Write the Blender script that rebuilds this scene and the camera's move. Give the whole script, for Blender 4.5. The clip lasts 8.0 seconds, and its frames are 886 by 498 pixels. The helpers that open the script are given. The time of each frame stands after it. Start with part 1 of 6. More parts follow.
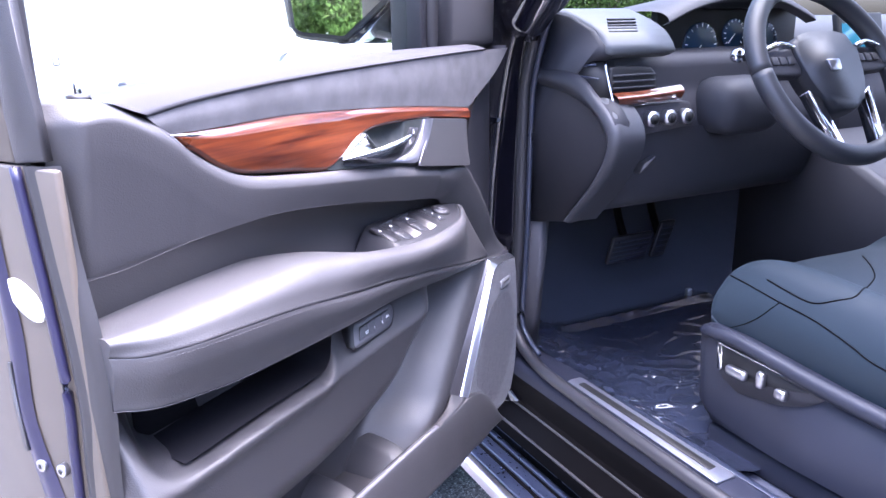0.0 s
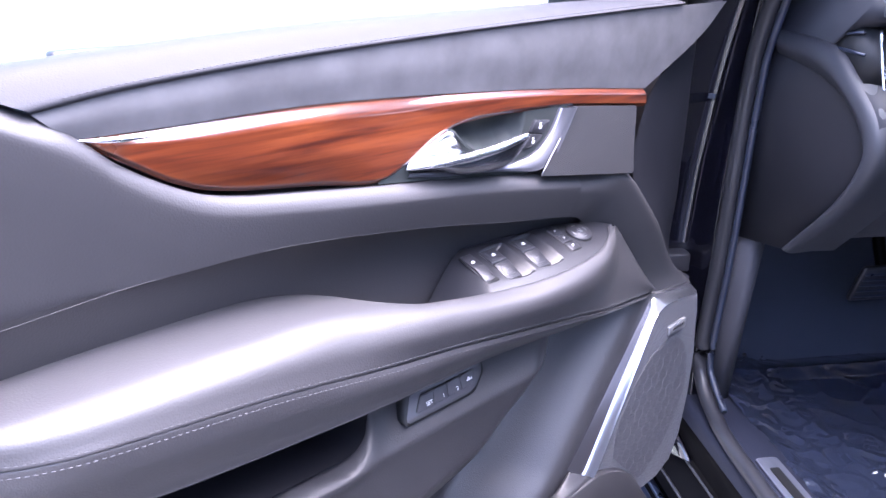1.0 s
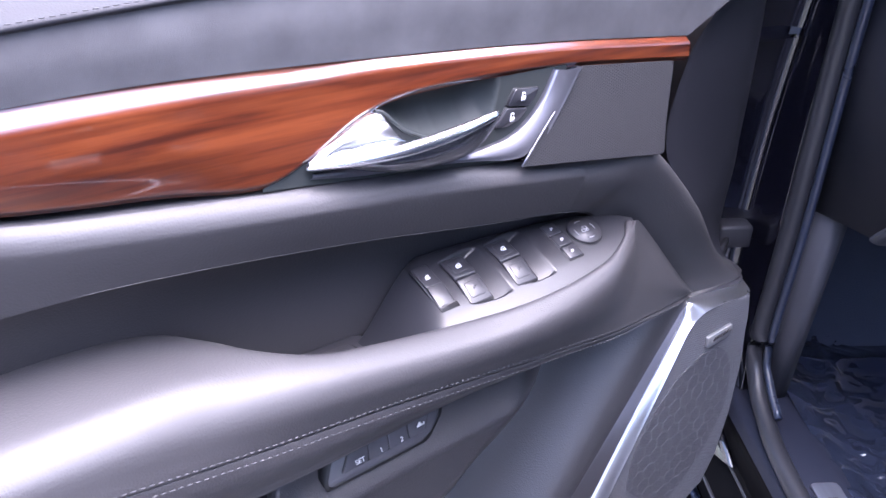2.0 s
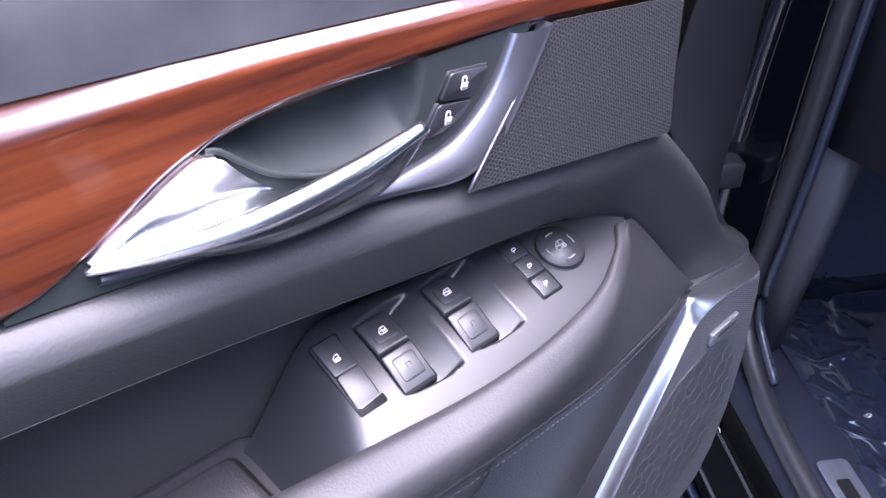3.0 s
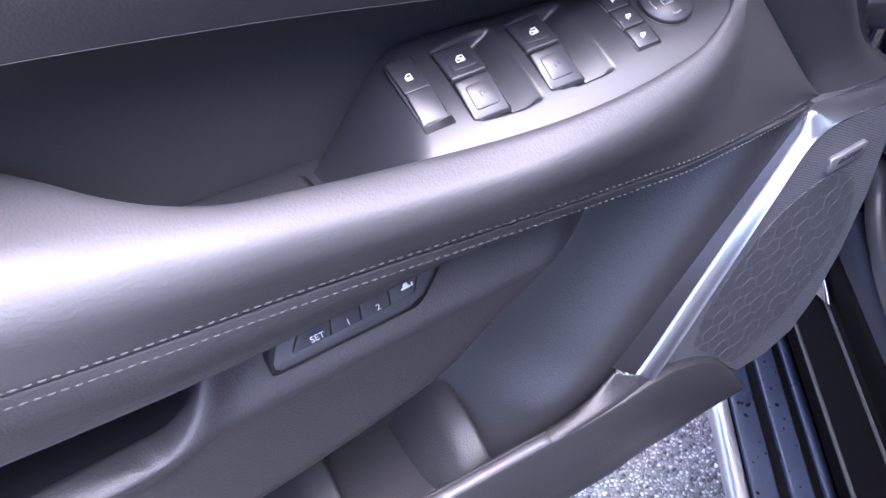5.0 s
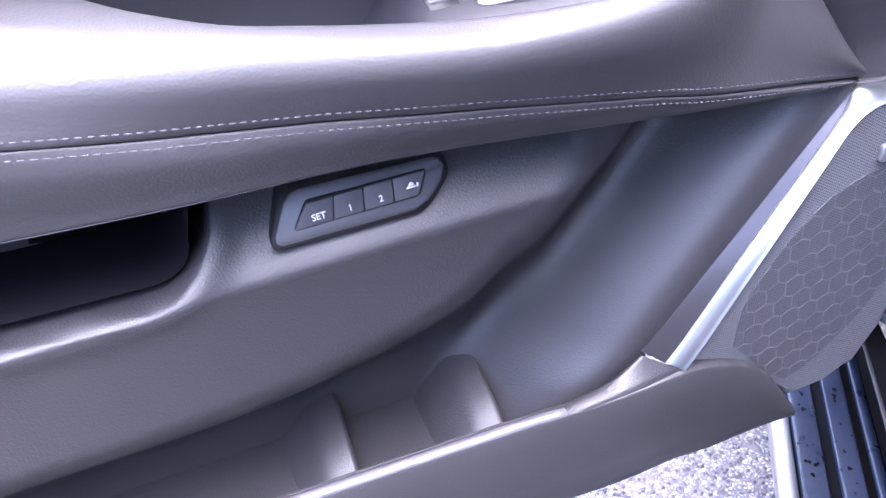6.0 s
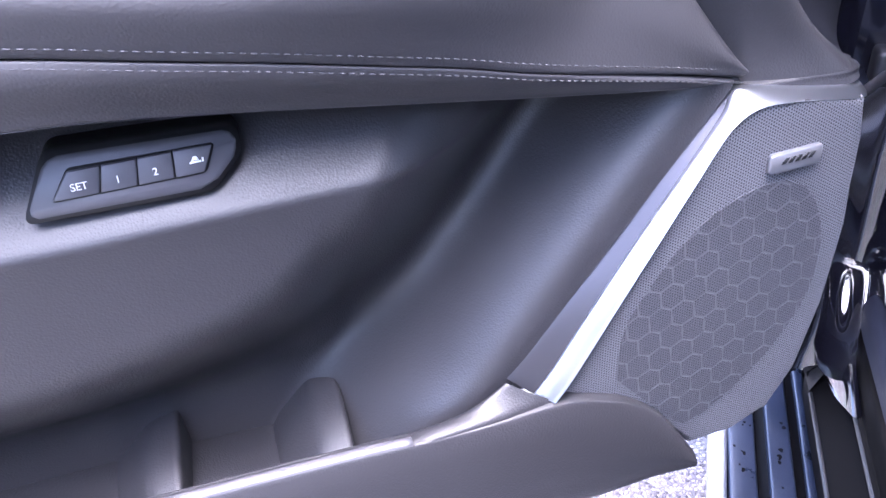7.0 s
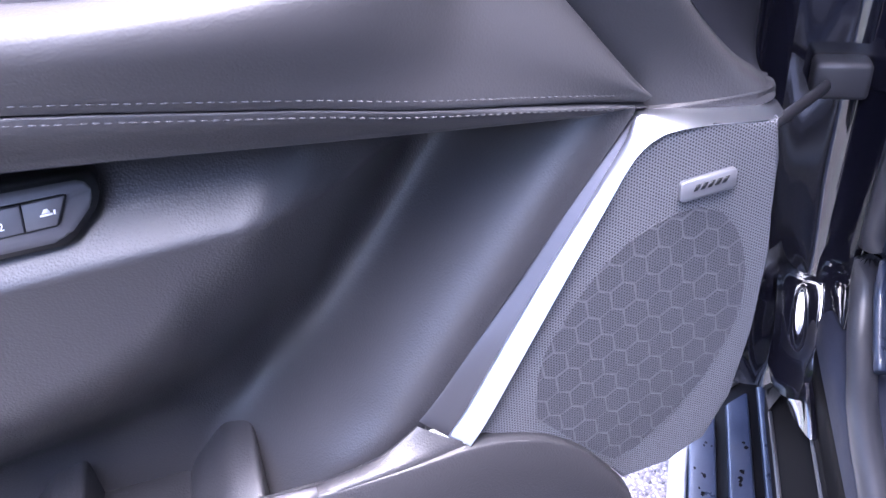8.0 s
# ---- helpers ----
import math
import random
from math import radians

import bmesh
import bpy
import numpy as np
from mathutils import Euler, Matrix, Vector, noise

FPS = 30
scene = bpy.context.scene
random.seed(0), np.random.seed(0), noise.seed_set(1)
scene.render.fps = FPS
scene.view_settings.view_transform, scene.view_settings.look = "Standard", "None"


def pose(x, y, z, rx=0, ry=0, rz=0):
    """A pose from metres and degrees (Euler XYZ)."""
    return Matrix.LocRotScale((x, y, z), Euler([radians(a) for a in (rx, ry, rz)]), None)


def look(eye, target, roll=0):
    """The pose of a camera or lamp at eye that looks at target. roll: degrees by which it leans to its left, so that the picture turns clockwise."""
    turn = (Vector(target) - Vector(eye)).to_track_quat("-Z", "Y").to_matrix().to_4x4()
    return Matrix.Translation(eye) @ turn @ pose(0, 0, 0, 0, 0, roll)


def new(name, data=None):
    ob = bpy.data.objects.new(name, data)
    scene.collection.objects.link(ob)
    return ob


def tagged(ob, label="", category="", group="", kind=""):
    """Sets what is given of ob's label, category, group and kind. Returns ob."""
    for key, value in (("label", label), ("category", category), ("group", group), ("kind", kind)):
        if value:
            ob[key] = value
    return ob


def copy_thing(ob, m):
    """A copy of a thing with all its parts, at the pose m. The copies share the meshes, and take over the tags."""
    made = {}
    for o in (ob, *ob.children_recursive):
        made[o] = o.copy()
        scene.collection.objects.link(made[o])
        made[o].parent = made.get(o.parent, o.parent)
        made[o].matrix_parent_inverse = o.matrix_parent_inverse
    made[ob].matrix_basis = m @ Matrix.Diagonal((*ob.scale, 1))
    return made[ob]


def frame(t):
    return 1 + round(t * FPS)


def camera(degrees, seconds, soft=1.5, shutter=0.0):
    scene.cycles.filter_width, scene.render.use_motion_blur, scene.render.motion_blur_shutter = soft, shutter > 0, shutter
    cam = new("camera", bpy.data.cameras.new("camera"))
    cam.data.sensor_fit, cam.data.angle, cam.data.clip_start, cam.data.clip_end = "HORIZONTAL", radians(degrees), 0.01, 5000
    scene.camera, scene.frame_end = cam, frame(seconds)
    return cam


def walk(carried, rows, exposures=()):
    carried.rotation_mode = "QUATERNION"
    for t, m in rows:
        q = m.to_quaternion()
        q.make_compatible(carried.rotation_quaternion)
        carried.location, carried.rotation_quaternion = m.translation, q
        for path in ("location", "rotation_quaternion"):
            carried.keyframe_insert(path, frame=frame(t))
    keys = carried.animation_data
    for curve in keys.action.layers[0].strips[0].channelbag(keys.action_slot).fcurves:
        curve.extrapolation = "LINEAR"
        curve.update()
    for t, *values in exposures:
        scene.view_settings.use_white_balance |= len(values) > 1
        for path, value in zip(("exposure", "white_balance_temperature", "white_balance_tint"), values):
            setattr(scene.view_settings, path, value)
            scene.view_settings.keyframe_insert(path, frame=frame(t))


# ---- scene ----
cam = camera(60.3, 8.0)
METRES, EYE, TILT, LEAN, TURN = 1.5, 1.42, -17.0, 0.0, -61.6
PATH = [
    (0, (0.009, -0.019, 1.409), (1.677, 0.926, 0.84), -0.9),
    (0.5, (0.208, 0.03, 1.427), (1.698, 1.197, 0.78), -0.2),
    (1, (0.402, 0.06, 1.428), (1.627, 1.456, 0.687), 0.4),
    (1.2, (0.457, 0.057, 1.433), (1.565, 1.531, 0.659), 0.8),
    (2.3, (0.694, 0.238, 1.429), (1.675, 1.626, 0.375), -0.2),
    (2.5, (0.728, 0.279, 1.428), (1.706, 1.622, 0.316), -1.0),
    (3, (0.791, 0.349, 1.407), (1.794, 1.572, 0.182), -1.7),
    (3.5, (0.833, 0.388, 1.383), (1.777, 1.537, 0.045), -3.5),
    (4, (0.85, 0.405, 1.365), (1.7, 1.517, -0.064), -3.2),
    (4.5, (0.827, 0.369, 1.355), (1.566, 1.529, -0.097), -2.4),
    (5, (0.783, 0.297, 1.328), (1.422, 1.556, -0.088), -4.0),
    (5.2, (0.777, 0.269, 1.31), (1.396, 1.602, -0.046), -4.0),
    (6.3, (0.829, 0.169, 1.209), (1.268, 1.749, 0.065), -4.7),
    (6.5, (0.858, 0.162, 1.19), (1.297, 1.766, 0.079), -4.5),
    (7, (0.931, 0.171, 1.162), (1.376, 1.811, 0.108), -3.1),
    (7.5, (0.979, 0.188, 1.142), (1.381, 1.831, 0.073), -3.9),
    (8, (1.01, 0.182, 1.164), (1.448, 1.832, 0.122), -4.9),
]
walk(cam, [(t, look(eye, target, roll)) for t, eye, target, roll in PATH],
     exposures=[(0, 4.55, 5700, 26), (1.2, 4.35, 5700, 26), (2.5, 3.85, 5700, 25), (3.5, 3.65, 5700, 25), (4.5, 3.65, 5650, 25), (5.2, 4.05, 5600, 25), (6.5, 4.75, 5600, 25), (8, 4.8, 5620, 26)])

# ---- world, sun, exposure ----
SUN_AZ, SUN_EL = -55.0, 81.0          # degrees: from +x towards +y, and up
world = bpy.data.worlds.new("sky")
scene.world = world
world.use_nodes = True
wn = world.node_tree
bgn = wn.nodes["Background"]
skyn = wn.nodes.new("ShaderNodeTexSky")
skyn.sky_type, skyn.sun_disc = "NISHITA", False
skyn.sun_elevation, skyn.sun_rotation = radians(SUN_EL), radians(90 - SUN_AZ)
skyn.air_density, skyn.dust_density, skyn.ozone_density = 1.0, 5.0, 1.0
wn.links.new(skyn.outputs[0], bgn.inputs[0])
bgn.inputs[1].default_value = 0.09
sun_data = bpy.data.lights.new("sun", "SUN")
sun_data.energy, sun_data.angle, sun_data.color = 1.5, radians(80), (1.0, 0.97, 0.94)
sun = new("sun", sun_data)
sun.matrix_world = look((0, 0, 0), (-math.cos(radians(SUN_AZ)), -math.sin(radians(SUN_AZ)), -math.tan(radians(SUN_EL))))


# ---- materials ----
def material(name, color, rough=0.5, metal=0.0, vary=0.12, scale=6.0, grain=0.0, grain_scale=900.0, coat=0.0, spec=0.5,
             second=None, style="noise", rough_vary=0.08, stretch=(1, 1, 1)):
    """A surface with cloudy variation of colour and gloss, and fine relief (grain, in metres of height)."""
    m = bpy.data.materials.new(name)
    m.use_nodes = True
    n, l = m.node_tree.nodes, m.node_tree.links
    b = n["Principled BSDF"]
    b.inputs["Metallic"].default_value = metal
    b.inputs["Specular IOR Level"].default_value = spec
    b.inputs["Coat Weight"].default_value = coat
    b.inputs["Coat Roughness"].default_value = 0.04
    tc = n.new("ShaderNodeTexCoord")
    mp = n.new("ShaderNodeMapping")
    mp.inputs["Scale"].default_value = stretch
    l.new(tc.outputs["Object"], mp.inputs[0])
    big = n.new("ShaderNodeTexNoise")
    big.inputs["Scale"].default_value, big.inputs["Detail"].default_value = scale, 6.0
    l.new(mp.outputs[0], big.inputs["Vector"])
    mix = n.new("ShaderNodeMix")
    mix.data_type = "RGBA"
    lo = second or tuple(c * (1 - vary) for c in color)
    hi = color if second else tuple(min(1, c * (1 + vary)) for c in color)
    mix.inputs[6].default_value, mix.inputs[7].default_value = (*lo, 1), (*hi, 1)
    l.new(big.outputs[0], mix.inputs[0])
    l.new(mix.outputs[2], b.inputs["Base Color"])
    mr = n.new("ShaderNodeMapRange")
    mr.inputs[3].default_value, mr.inputs[4].default_value = max(0.02, rough - rough_vary), min(1, rough + rough_vary)
    l.new(big.outputs[0], mr.inputs[0])
    l.new(mr.outputs[0], b.inputs["Roughness"])
    if grain:
        if style == "leather":
            g = n.new("ShaderNodeTexVoronoi")
            g.feature = "SMOOTH_F1"
        else:
            g = n.new("ShaderNodeTexNoise")
            g.inputs["Detail"].default_value = 3.0
        g.inputs["Scale"].default_value = grain_scale
        l.new(mp.outputs[0], g.inputs["Vector"])
        bp = n.new("ShaderNodeBump")
        bp.inputs["Strength"].default_value, bp.inputs["Distance"].default_value = 1.0, grain
        l.new(g.outputs[0], bp.inputs["Height"])
        l.new(bp.outputs[0], b.inputs["Normal"])
    return m


def wood_material():
    """Lacquered reddish-brown figured wood under a thick clear coat, grain along x."""
    m = material("lacquered_wood", (0.34, 0.075, 0.018), rough=0.3, coat=1.0)
    n, l = m.node_tree.nodes, m.node_tree.links
    b = n["Principled BSDF"]
    tc = n.new("ShaderNodeTexCoord")
    mp = n.new("ShaderNodeMapping")
    mp.inputs["Scale"].default_value, mp.inputs["Rotation"].default_value = (5.0, 20.0, 50.0), (0, 0.12, 0)
    l.new(tc.outputs["Object"], mp.inputs[0])
    a = n.new("ShaderNodeTexNoise")
    a.inputs["Scale"].default_value, a.inputs["Detail"].default_value, a.inputs["Distortion"].default_value = 1.6, 8.0, 0.6
    l.new(mp.outputs[0], a.inputs["Vector"])
    fine = n.new("ShaderNodeMapping")
    fine.inputs["Scale"].default_value = (14.0, 60.0, 420.0)
    l.new(tc.outputs["Object"], fine.inputs[0])
    c = n.new("ShaderNodeTexNoise")
    c.inputs["Scale"].default_value, c.inputs["Detail"].default_value = 1.0, 4.0
    l.new(fine.outputs[0], c.inputs["Vector"])
    mixf = n.new("ShaderNodeMath")
    mixf.operation = "MULTIPLY_ADD"
    mixf.inputs[1].default_value, mixf.inputs[2].default_value = 0.42, -0.06
    l.new(c.outputs[0], mixf.inputs[0])
    add = n.new("ShaderNodeMath")
    add.operation = "ADD"
    l.new(a.outputs[0], add.inputs[0])
    l.new(mixf.outputs[0], add.inputs[1])
    ramp = n.new("ShaderNodeValToRGB")
    e = ramp.color_ramp.elements
    e[0].position, e[0].color = 0.44, (0.034, 0.0070, 0.0033, 1)
    e[1].position, e[1].color = 0.85, (0.135, 0.0325, 0.0095, 1)
    mid = e.new(0.6)
    mid.color = (0.076, 0.0158, 0.0050, 1)
    l.new(add.outputs[0], ramp.inputs[0])
    l.new(ramp.outputs[0], b.inputs["Base Color"])
    return m


def perforated_material(name, color, pitch, hole=0.62, metal=0.0, rough=0.45):
    """A sheet with a staggered grid of fine round holes in the x-z plane."""
    m = material(name, color, rough=rough, metal=metal)
    n, l = m.node_tree.nodes, m.node_tree.links
    b = n["Principled BSDF"]
    tc = n.new("ShaderNodeTexCoord")
    sep = n.new("ShaderNodeSeparateXYZ")
    l.new(tc.outputs["Object"], sep.inputs[0])

    def wave(sx, sz):
        s = n.new("ShaderNodeMath"); s.operation = "MULTIPLY"; s.inputs[1].default_value = sx
        l.new(sep.outputs[0], s.inputs[0])
        q = n.new("ShaderNodeMath"); q.operation = "MULTIPLY_ADD"; q.inputs[1].default_value = sz
        l.new(sep.outputs[2], q.inputs[0]); l.new(s.outputs[0], q.inputs[2])
        c = n.new("ShaderNodeMath"); c.operation = "COSINE"
        l.new(q.outputs[0], c.inputs[0])
        return c
    k = 2 * math.pi / pitch
    w = [wave(k, 0), wave(k * 0.5, k * 0.866), wave(-k * 0.5, k * 0.866)]
    s1 = n.new("ShaderNodeMath"); s1.operation = "ADD"
    l.new(w[0].outputs[0], s1.inputs[0]); l.new(w[1].outputs[0], s1.inputs[1])
    s2 = n.new("ShaderNodeMath"); s2.operation = "ADD"
    l.new(s1.outputs[0], s2.inputs[0]); l.new(w[2].outputs[0], s2.inputs[1])
    mr = n.new("ShaderNodeMapRange")
    mr.inputs[1].default_value, mr.inputs[2].default_value = hole - 0.35, hole + 0.35
    l.new(s2.outputs[0], mr.inputs[0])
    mix = n.new("ShaderNodeMix"); mix.data_type = "RGBA"
    mix.inputs[6].default_value, mix.inputs[7].default_value = (*color, 1), (0.004, 0.004, 0.005, 1)
    l.new(mr.outputs[0], mix.inputs[0])
    l.new(mix.outputs[2], b.inputs["Base Color"])
    bp = n.new("ShaderNodeBump")
    bp.inputs["Distance"].default_value, bp.invert = 0.0006, True
    l.new(mr.outputs[0], bp.inputs["Height"])
    l.new(bp.outputs[0], b.inputs["Normal"])
    return m


def asphalt_material():
    """Worn asphalt: pale and dark stones of about a centimetre in dark binder."""
    m = material("worn_asphalt", (0.2, 0.2, 0.2), rough=0.85, spec=0.25)
    n, l = m.node_tree.nodes, m.node_tree.links
    b = n["Principled BSDF"]
    tc = n.new("ShaderNodeTexCoord")
    vor = n.new("ShaderNodeTexVoronoi")
    vor.inputs["Scale"].default_value = 135.0
    edge = n.new("ShaderNodeTexVoronoi")
    edge.feature = "DISTANCE_TO_EDGE"
    edge.inputs["Scale"].default_value = 135.0
    big = n.new("ShaderNodeTexNoise")
    big.inputs["Scale"].default_value, big.inputs["Detail"].default_value = 2.2, 5.0
    for k in (vor, edge, big):
        l.new(tc.outputs["Object"], k.inputs["Vector"])
    grey = n.new("ShaderNodeSeparateColor")
    l.new(vor.outputs["Color"], grey.inputs[0])
    ramp = n.new("ShaderNodeValToRGB")
    e = ramp.color_ramp.elements
    e[0].position, e[0].color = 0.1, (0.05, 0.05, 0.052, 1)
    e[1].position, e[1].color = 0.97, (0.68, 0.67, 0.66, 1)
    mid = e.new(0.6)
    mid.color = (0.36, 0.357, 0.352, 1)
    l.new(grey.outputs[0], ramp.inputs[0])
    gap = n.new("ShaderNodeMapRange")
    gap.inputs[1].default_value, gap.inputs[2].default_value = 0.0, 0.32
    l.new(edge.outputs["Distance"], gap.inputs[0])
    mix = n.new("ShaderNodeMix"); mix.data_type = "RGBA"
    mix.inputs[6].default_value = (0.15, 0.15, 0.15, 1)
    l.new(gap.outputs[0], mix.inputs[0]); l.new(ramp.outputs[0], mix.inputs[7])
    cloud = n.new("ShaderNodeMix"); cloud.data_type = "RGBA"; cloud.blend_type = "MULTIPLY"
    cloud.inputs[0].default_value = 0.5
    l.new(mix.outputs[2], cloud.inputs[6]); l.new(big.outputs["Color"], cloud.inputs[7])
    l.new(cloud.outputs[2], b.inputs["Base Color"])
    bp = n.new("ShaderNodeBump")
    bp.inputs["Distance"].default_value = 0.004
    l.new(gap.outputs[0], bp.inputs["Height"])
    l.new(bp.outputs[0], b.inputs["Normal"])
    return m


def glass_material(name="clear_glass", tint=(0.86, 0.92, 0.9)):
    m = bpy.data.materials.new(name)
    m.use_nodes = True
    n, l = m.node_tree.nodes, m.node_tree.links
    n.remove(n["Principled BSDF"])
    tr, gl, fr, mx = (n.new(k) for k in ("ShaderNodeBsdfTransparent", "ShaderNodeBsdfGlossy", "ShaderNodeFresnel", "ShaderNodeMixShader"))
    tr.inputs[0].default_value = (*tint, 1)
    gl.inputs["Roughness"].default_value = 0.0
    fr.inputs[0].default_value = 1.35
    cap = n.new("ShaderNodeMath"); cap.operation = "MINIMUM"; cap.inputs[1].default_value = 0.02
    l.new(fr.outputs[0], cap.inputs[0])
    l.new(cap.outputs[0], mx.inputs[0]); l.new(tr.outputs[0], mx.inputs[1]); l.new(gl.outputs[0], mx.inputs[2])
    l.new(mx.outputs[0], n["Material Output"].inputs[0])
    return m


# made-up tint that sets how much light reaches the cabin
DIMMING_GLASS = glass_material("dimming_windscreen", (0.33, 0.36, 0.37))
MATT_BLACK = material("matt_black_plastic", (0.0025, 0.0022, 0.0025), rough=0.5, vary=0.2, spec=0.03)
LEATHER = material("black_leather", (0.029, 0.0282, 0.0310), rough=0.54, grain=0.00016, grain_scale=700, style="leather", vary=0.14, spec=0.5)
LEATHER_SMOOTH = material("smooth_leather", (0.030, 0.030, 0.035), rough=0.6, grain=0.00012, grain_scale=900, style="leather", vary=0.1, spec=0.16)
MOULDED = material("moulded_plastic", (0.024, 0.0232, 0.0257), rough=0.46, grain=0.00022, grain_scale=750, style="leather", vary=0.12)
DULL_GREY = material("dull_grey_plastic", (0.018, 0.0175, 0.0195), rough=0.5, vary=0.1, grain=0.0001, grain_scale=1200)
HARD_BLACK = material("hard_black_plastic", (0.026, 0.025, 0.029), rough=0.5, grain=0.0001, grain_scale=900)
SATIN_BLACK = material("satin_black_panel", (0.017, 0.017, 0.020), rough=0.33, vary=0.06, spec=0.45, grain=0.00004, grain_scale=1600)
SUEDE = material("grey_suede", (0.108, 0.108, 0.114), rough=0.95, second=(0.042, 0.042, 0.046), scale=30, grain=0.0002, grain_scale=1800, spec=0.1)
WOOD = wood_material()
CHROME = material("bright_chrome", (0.75, 0.75, 0.77), rough=0.1, metal=1.0, vary=0.04, rough_vary=0.03)
SATIN_CHROME = material("satin_chrome", (0.42, 0.42, 0.45), rough=0.36, metal=1.0, vary=0.05)
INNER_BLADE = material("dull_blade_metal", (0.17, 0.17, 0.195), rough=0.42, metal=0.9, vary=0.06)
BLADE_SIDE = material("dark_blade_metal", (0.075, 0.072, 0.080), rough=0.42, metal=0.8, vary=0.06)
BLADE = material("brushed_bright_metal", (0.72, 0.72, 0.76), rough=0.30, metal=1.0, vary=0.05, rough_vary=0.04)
HANDLE = material("polished_handle_metal", (0.72, 0.73, 0.76), rough=0.25, metal=1.0, vary=0.03, rough_vary=0.03)
BRUSHED = material("brushed_sill_metal", (0.17, 0.18, 0.22), rough=0.36, metal=0.6, vary=0.2, scale=20, stretch=(0.3, 6, 1))
DARK_BOWL = material("dark_satin_bowl", (0.028, 0.032, 0.032), rough=0.58, vary=0.08, spec=0.25)
SMOKED = material("smoked_metal", (0.24, 0.245, 0.26), rough=0.2, metal=0.95, vary=0.05, rough_vary=0.03)
BADGE = material("pale_satin_badge", (0.17, 0.17, 0.18), rough=0.35, metal=0.35, vary=0.04)
WEB = material("pale_mesh_web", (0.105, 0.105, 0.112), rough=0.5, vary=0.05)
BLACK_PAINT = material("black_car_paint", (0.006, 0.006, 0.010), rough=0.08, coat=1.0, vary=0.2, rough_vary=0.03)
JAMB_PAINT = material("dusty_jamb_paint", (0.060, 0.050, 0.040), rough=0.48, vary=0.2, scale=14, coat=0.05)
SEAL_BLUE = material("blue_black_rubber", (0.010, 0.009, 0.032), rough=0.4, vary=0.2)
SEAL_GREY = material("grey_seal_rubber", (0.018, 0.018, 0.022), rough=0.45, vary=0.15)
# worn plastic, made much paler to paint in the lip's highlight
HIGHLIT_EDGE = material("highlit_worn_plastic", (0.095, 0.092, 0.10), rough=0.36, vary=0.15, spec=0.6)
RUBBER = material("black_rubber", (0.012, 0.012, 0.016), rough=0.45, vary=0.2)
STITCH = material("grey_thread", (0.055, 0.055, 0.06), rough=0.9, spec=0.1)
PRINT_DIM = material("dim_print", (0.22, 0.22, 0.23), rough=0.5, vary=0.02)
PRINT = material("white_print", (0.75, 0.75, 0.75), rough=0.5, vary=0.02)
PERF = perforated_material("fine_perforated_panel", (0.026, 0.0255, 0.028), 0.0021)
GRILLE = perforated_material("speaker_mesh", (0.125, 0.125, 0.137), 0.0021)
HEX_MESH = perforated_material("dark_speaker_mesh", (0.070, 0.070, 0.079), 0.0021)
GLASS = glass_material()
MIRROR = material("mirror_silver", (0.9, 0.92, 0.92), rough=0.015, metal=1.0, vary=0.0, rough_vary=0.0)
ASPHALT = asphalt_material()
CARPET = material("dark_carpet", (0.055, 0.060, 0.082), rough=0.95, grain=0.001, grain_scale=500, spec=0.15)
FILM = material("protective_film", (0.017, 0.021, 0.036), rough=0.14, vary=0.3, coat=1.0, grain=0.0012, grain_scale=26)
WHITE_PAINT = material("white_car_paint", (0.8, 0.8, 0.8), rough=0.15, coat=1.0, vary=0.03)
CAP = material("cap_plastic", (0.011, 0.0115, 0.016), rough=0.55, grain=0.0001, grain_scale=900, spec=0.3)
GAP = material("switch_gap", (0.003, 0.003, 0.004), rough=0.6)
WHITE_STICKER = material("white_sticker", (0.8, 0.8, 0.78), rough=0.5, vary=0.04)
DARK_GLASS = material("dark_tinted_glass", (0.02, 0.03, 0.035), rough=0.03, vary=0.1, rough_vary=0.01)
LEAF = material("green_foliage", (0.105, 0.175, 0.030), rough=0.7, second=(0.035, 0.070, 0.012), scale=2.0, spec=0.2)
BARK = material("grey_brown_bark", (0.12, 0.09, 0.06), rough=0.9, grain=0.01, grain_scale=30)


# ---- mesh helpers ----
def mesh_ob(name, bm, mat, smooth=True):
    me = bpy.data.meshes.new(name)
    bmesh.ops.recalc_face_normals(bm, faces=bm.faces[:])
    for f in bm.faces:
        f.smooth = smooth
    bm.to_mesh(me)
    bm.free()
    me.materials.append(mat)
    return new(name, me)


def part(name, bm, mat, parent, label="", smooth=True):
    ob = mesh_ob(name, bm, mat, smooth)
    ob.parent = parent
    if label:
        ob["label"] = label
    return ob


def empty(name, m=None):
    ob = new(name)
    ob.empty_display_size = 0.05
    if m is not None:
        ob.matrix_world = m
    return ob


def spline(pts, n):
    """n points evenly spaced along a smooth curve through pts."""
    p = np.array(pts, float)
    q = np.vstack([2 * p[0] - p[1], p, 2 * p[-1] - p[-2]])
    fine = []
    for i in range(1, len(q) - 2):
        for s in np.linspace(0, 1, 24, endpoint=False):
            a, b, c, d = q[i - 1], q[i], q[i + 1], q[i + 2]
            m0, m1 = (c - a) / 2, (d - b) / 2
            h = (2 * s**3 - 3 * s**2 + 1, s**3 - 2 * s**2 + s, -2 * s**3 + 3 * s**2, s**3 - s**2)
            fine.append(h[0] * b + h[1] * m0 + h[2] * c + h[3] * m1)
    fine.append(p[-1])
    fine = np.array(fine)
    step = np.concatenate([[0], np.cumsum(np.linalg.norm(np.diff(fine, axis=0), axis=1))])
    at = np.linspace(0, step[-1], n)
    return np.stack([np.interp(at, step, fine[:, k]) for k in range(p.shape[1])], 1)


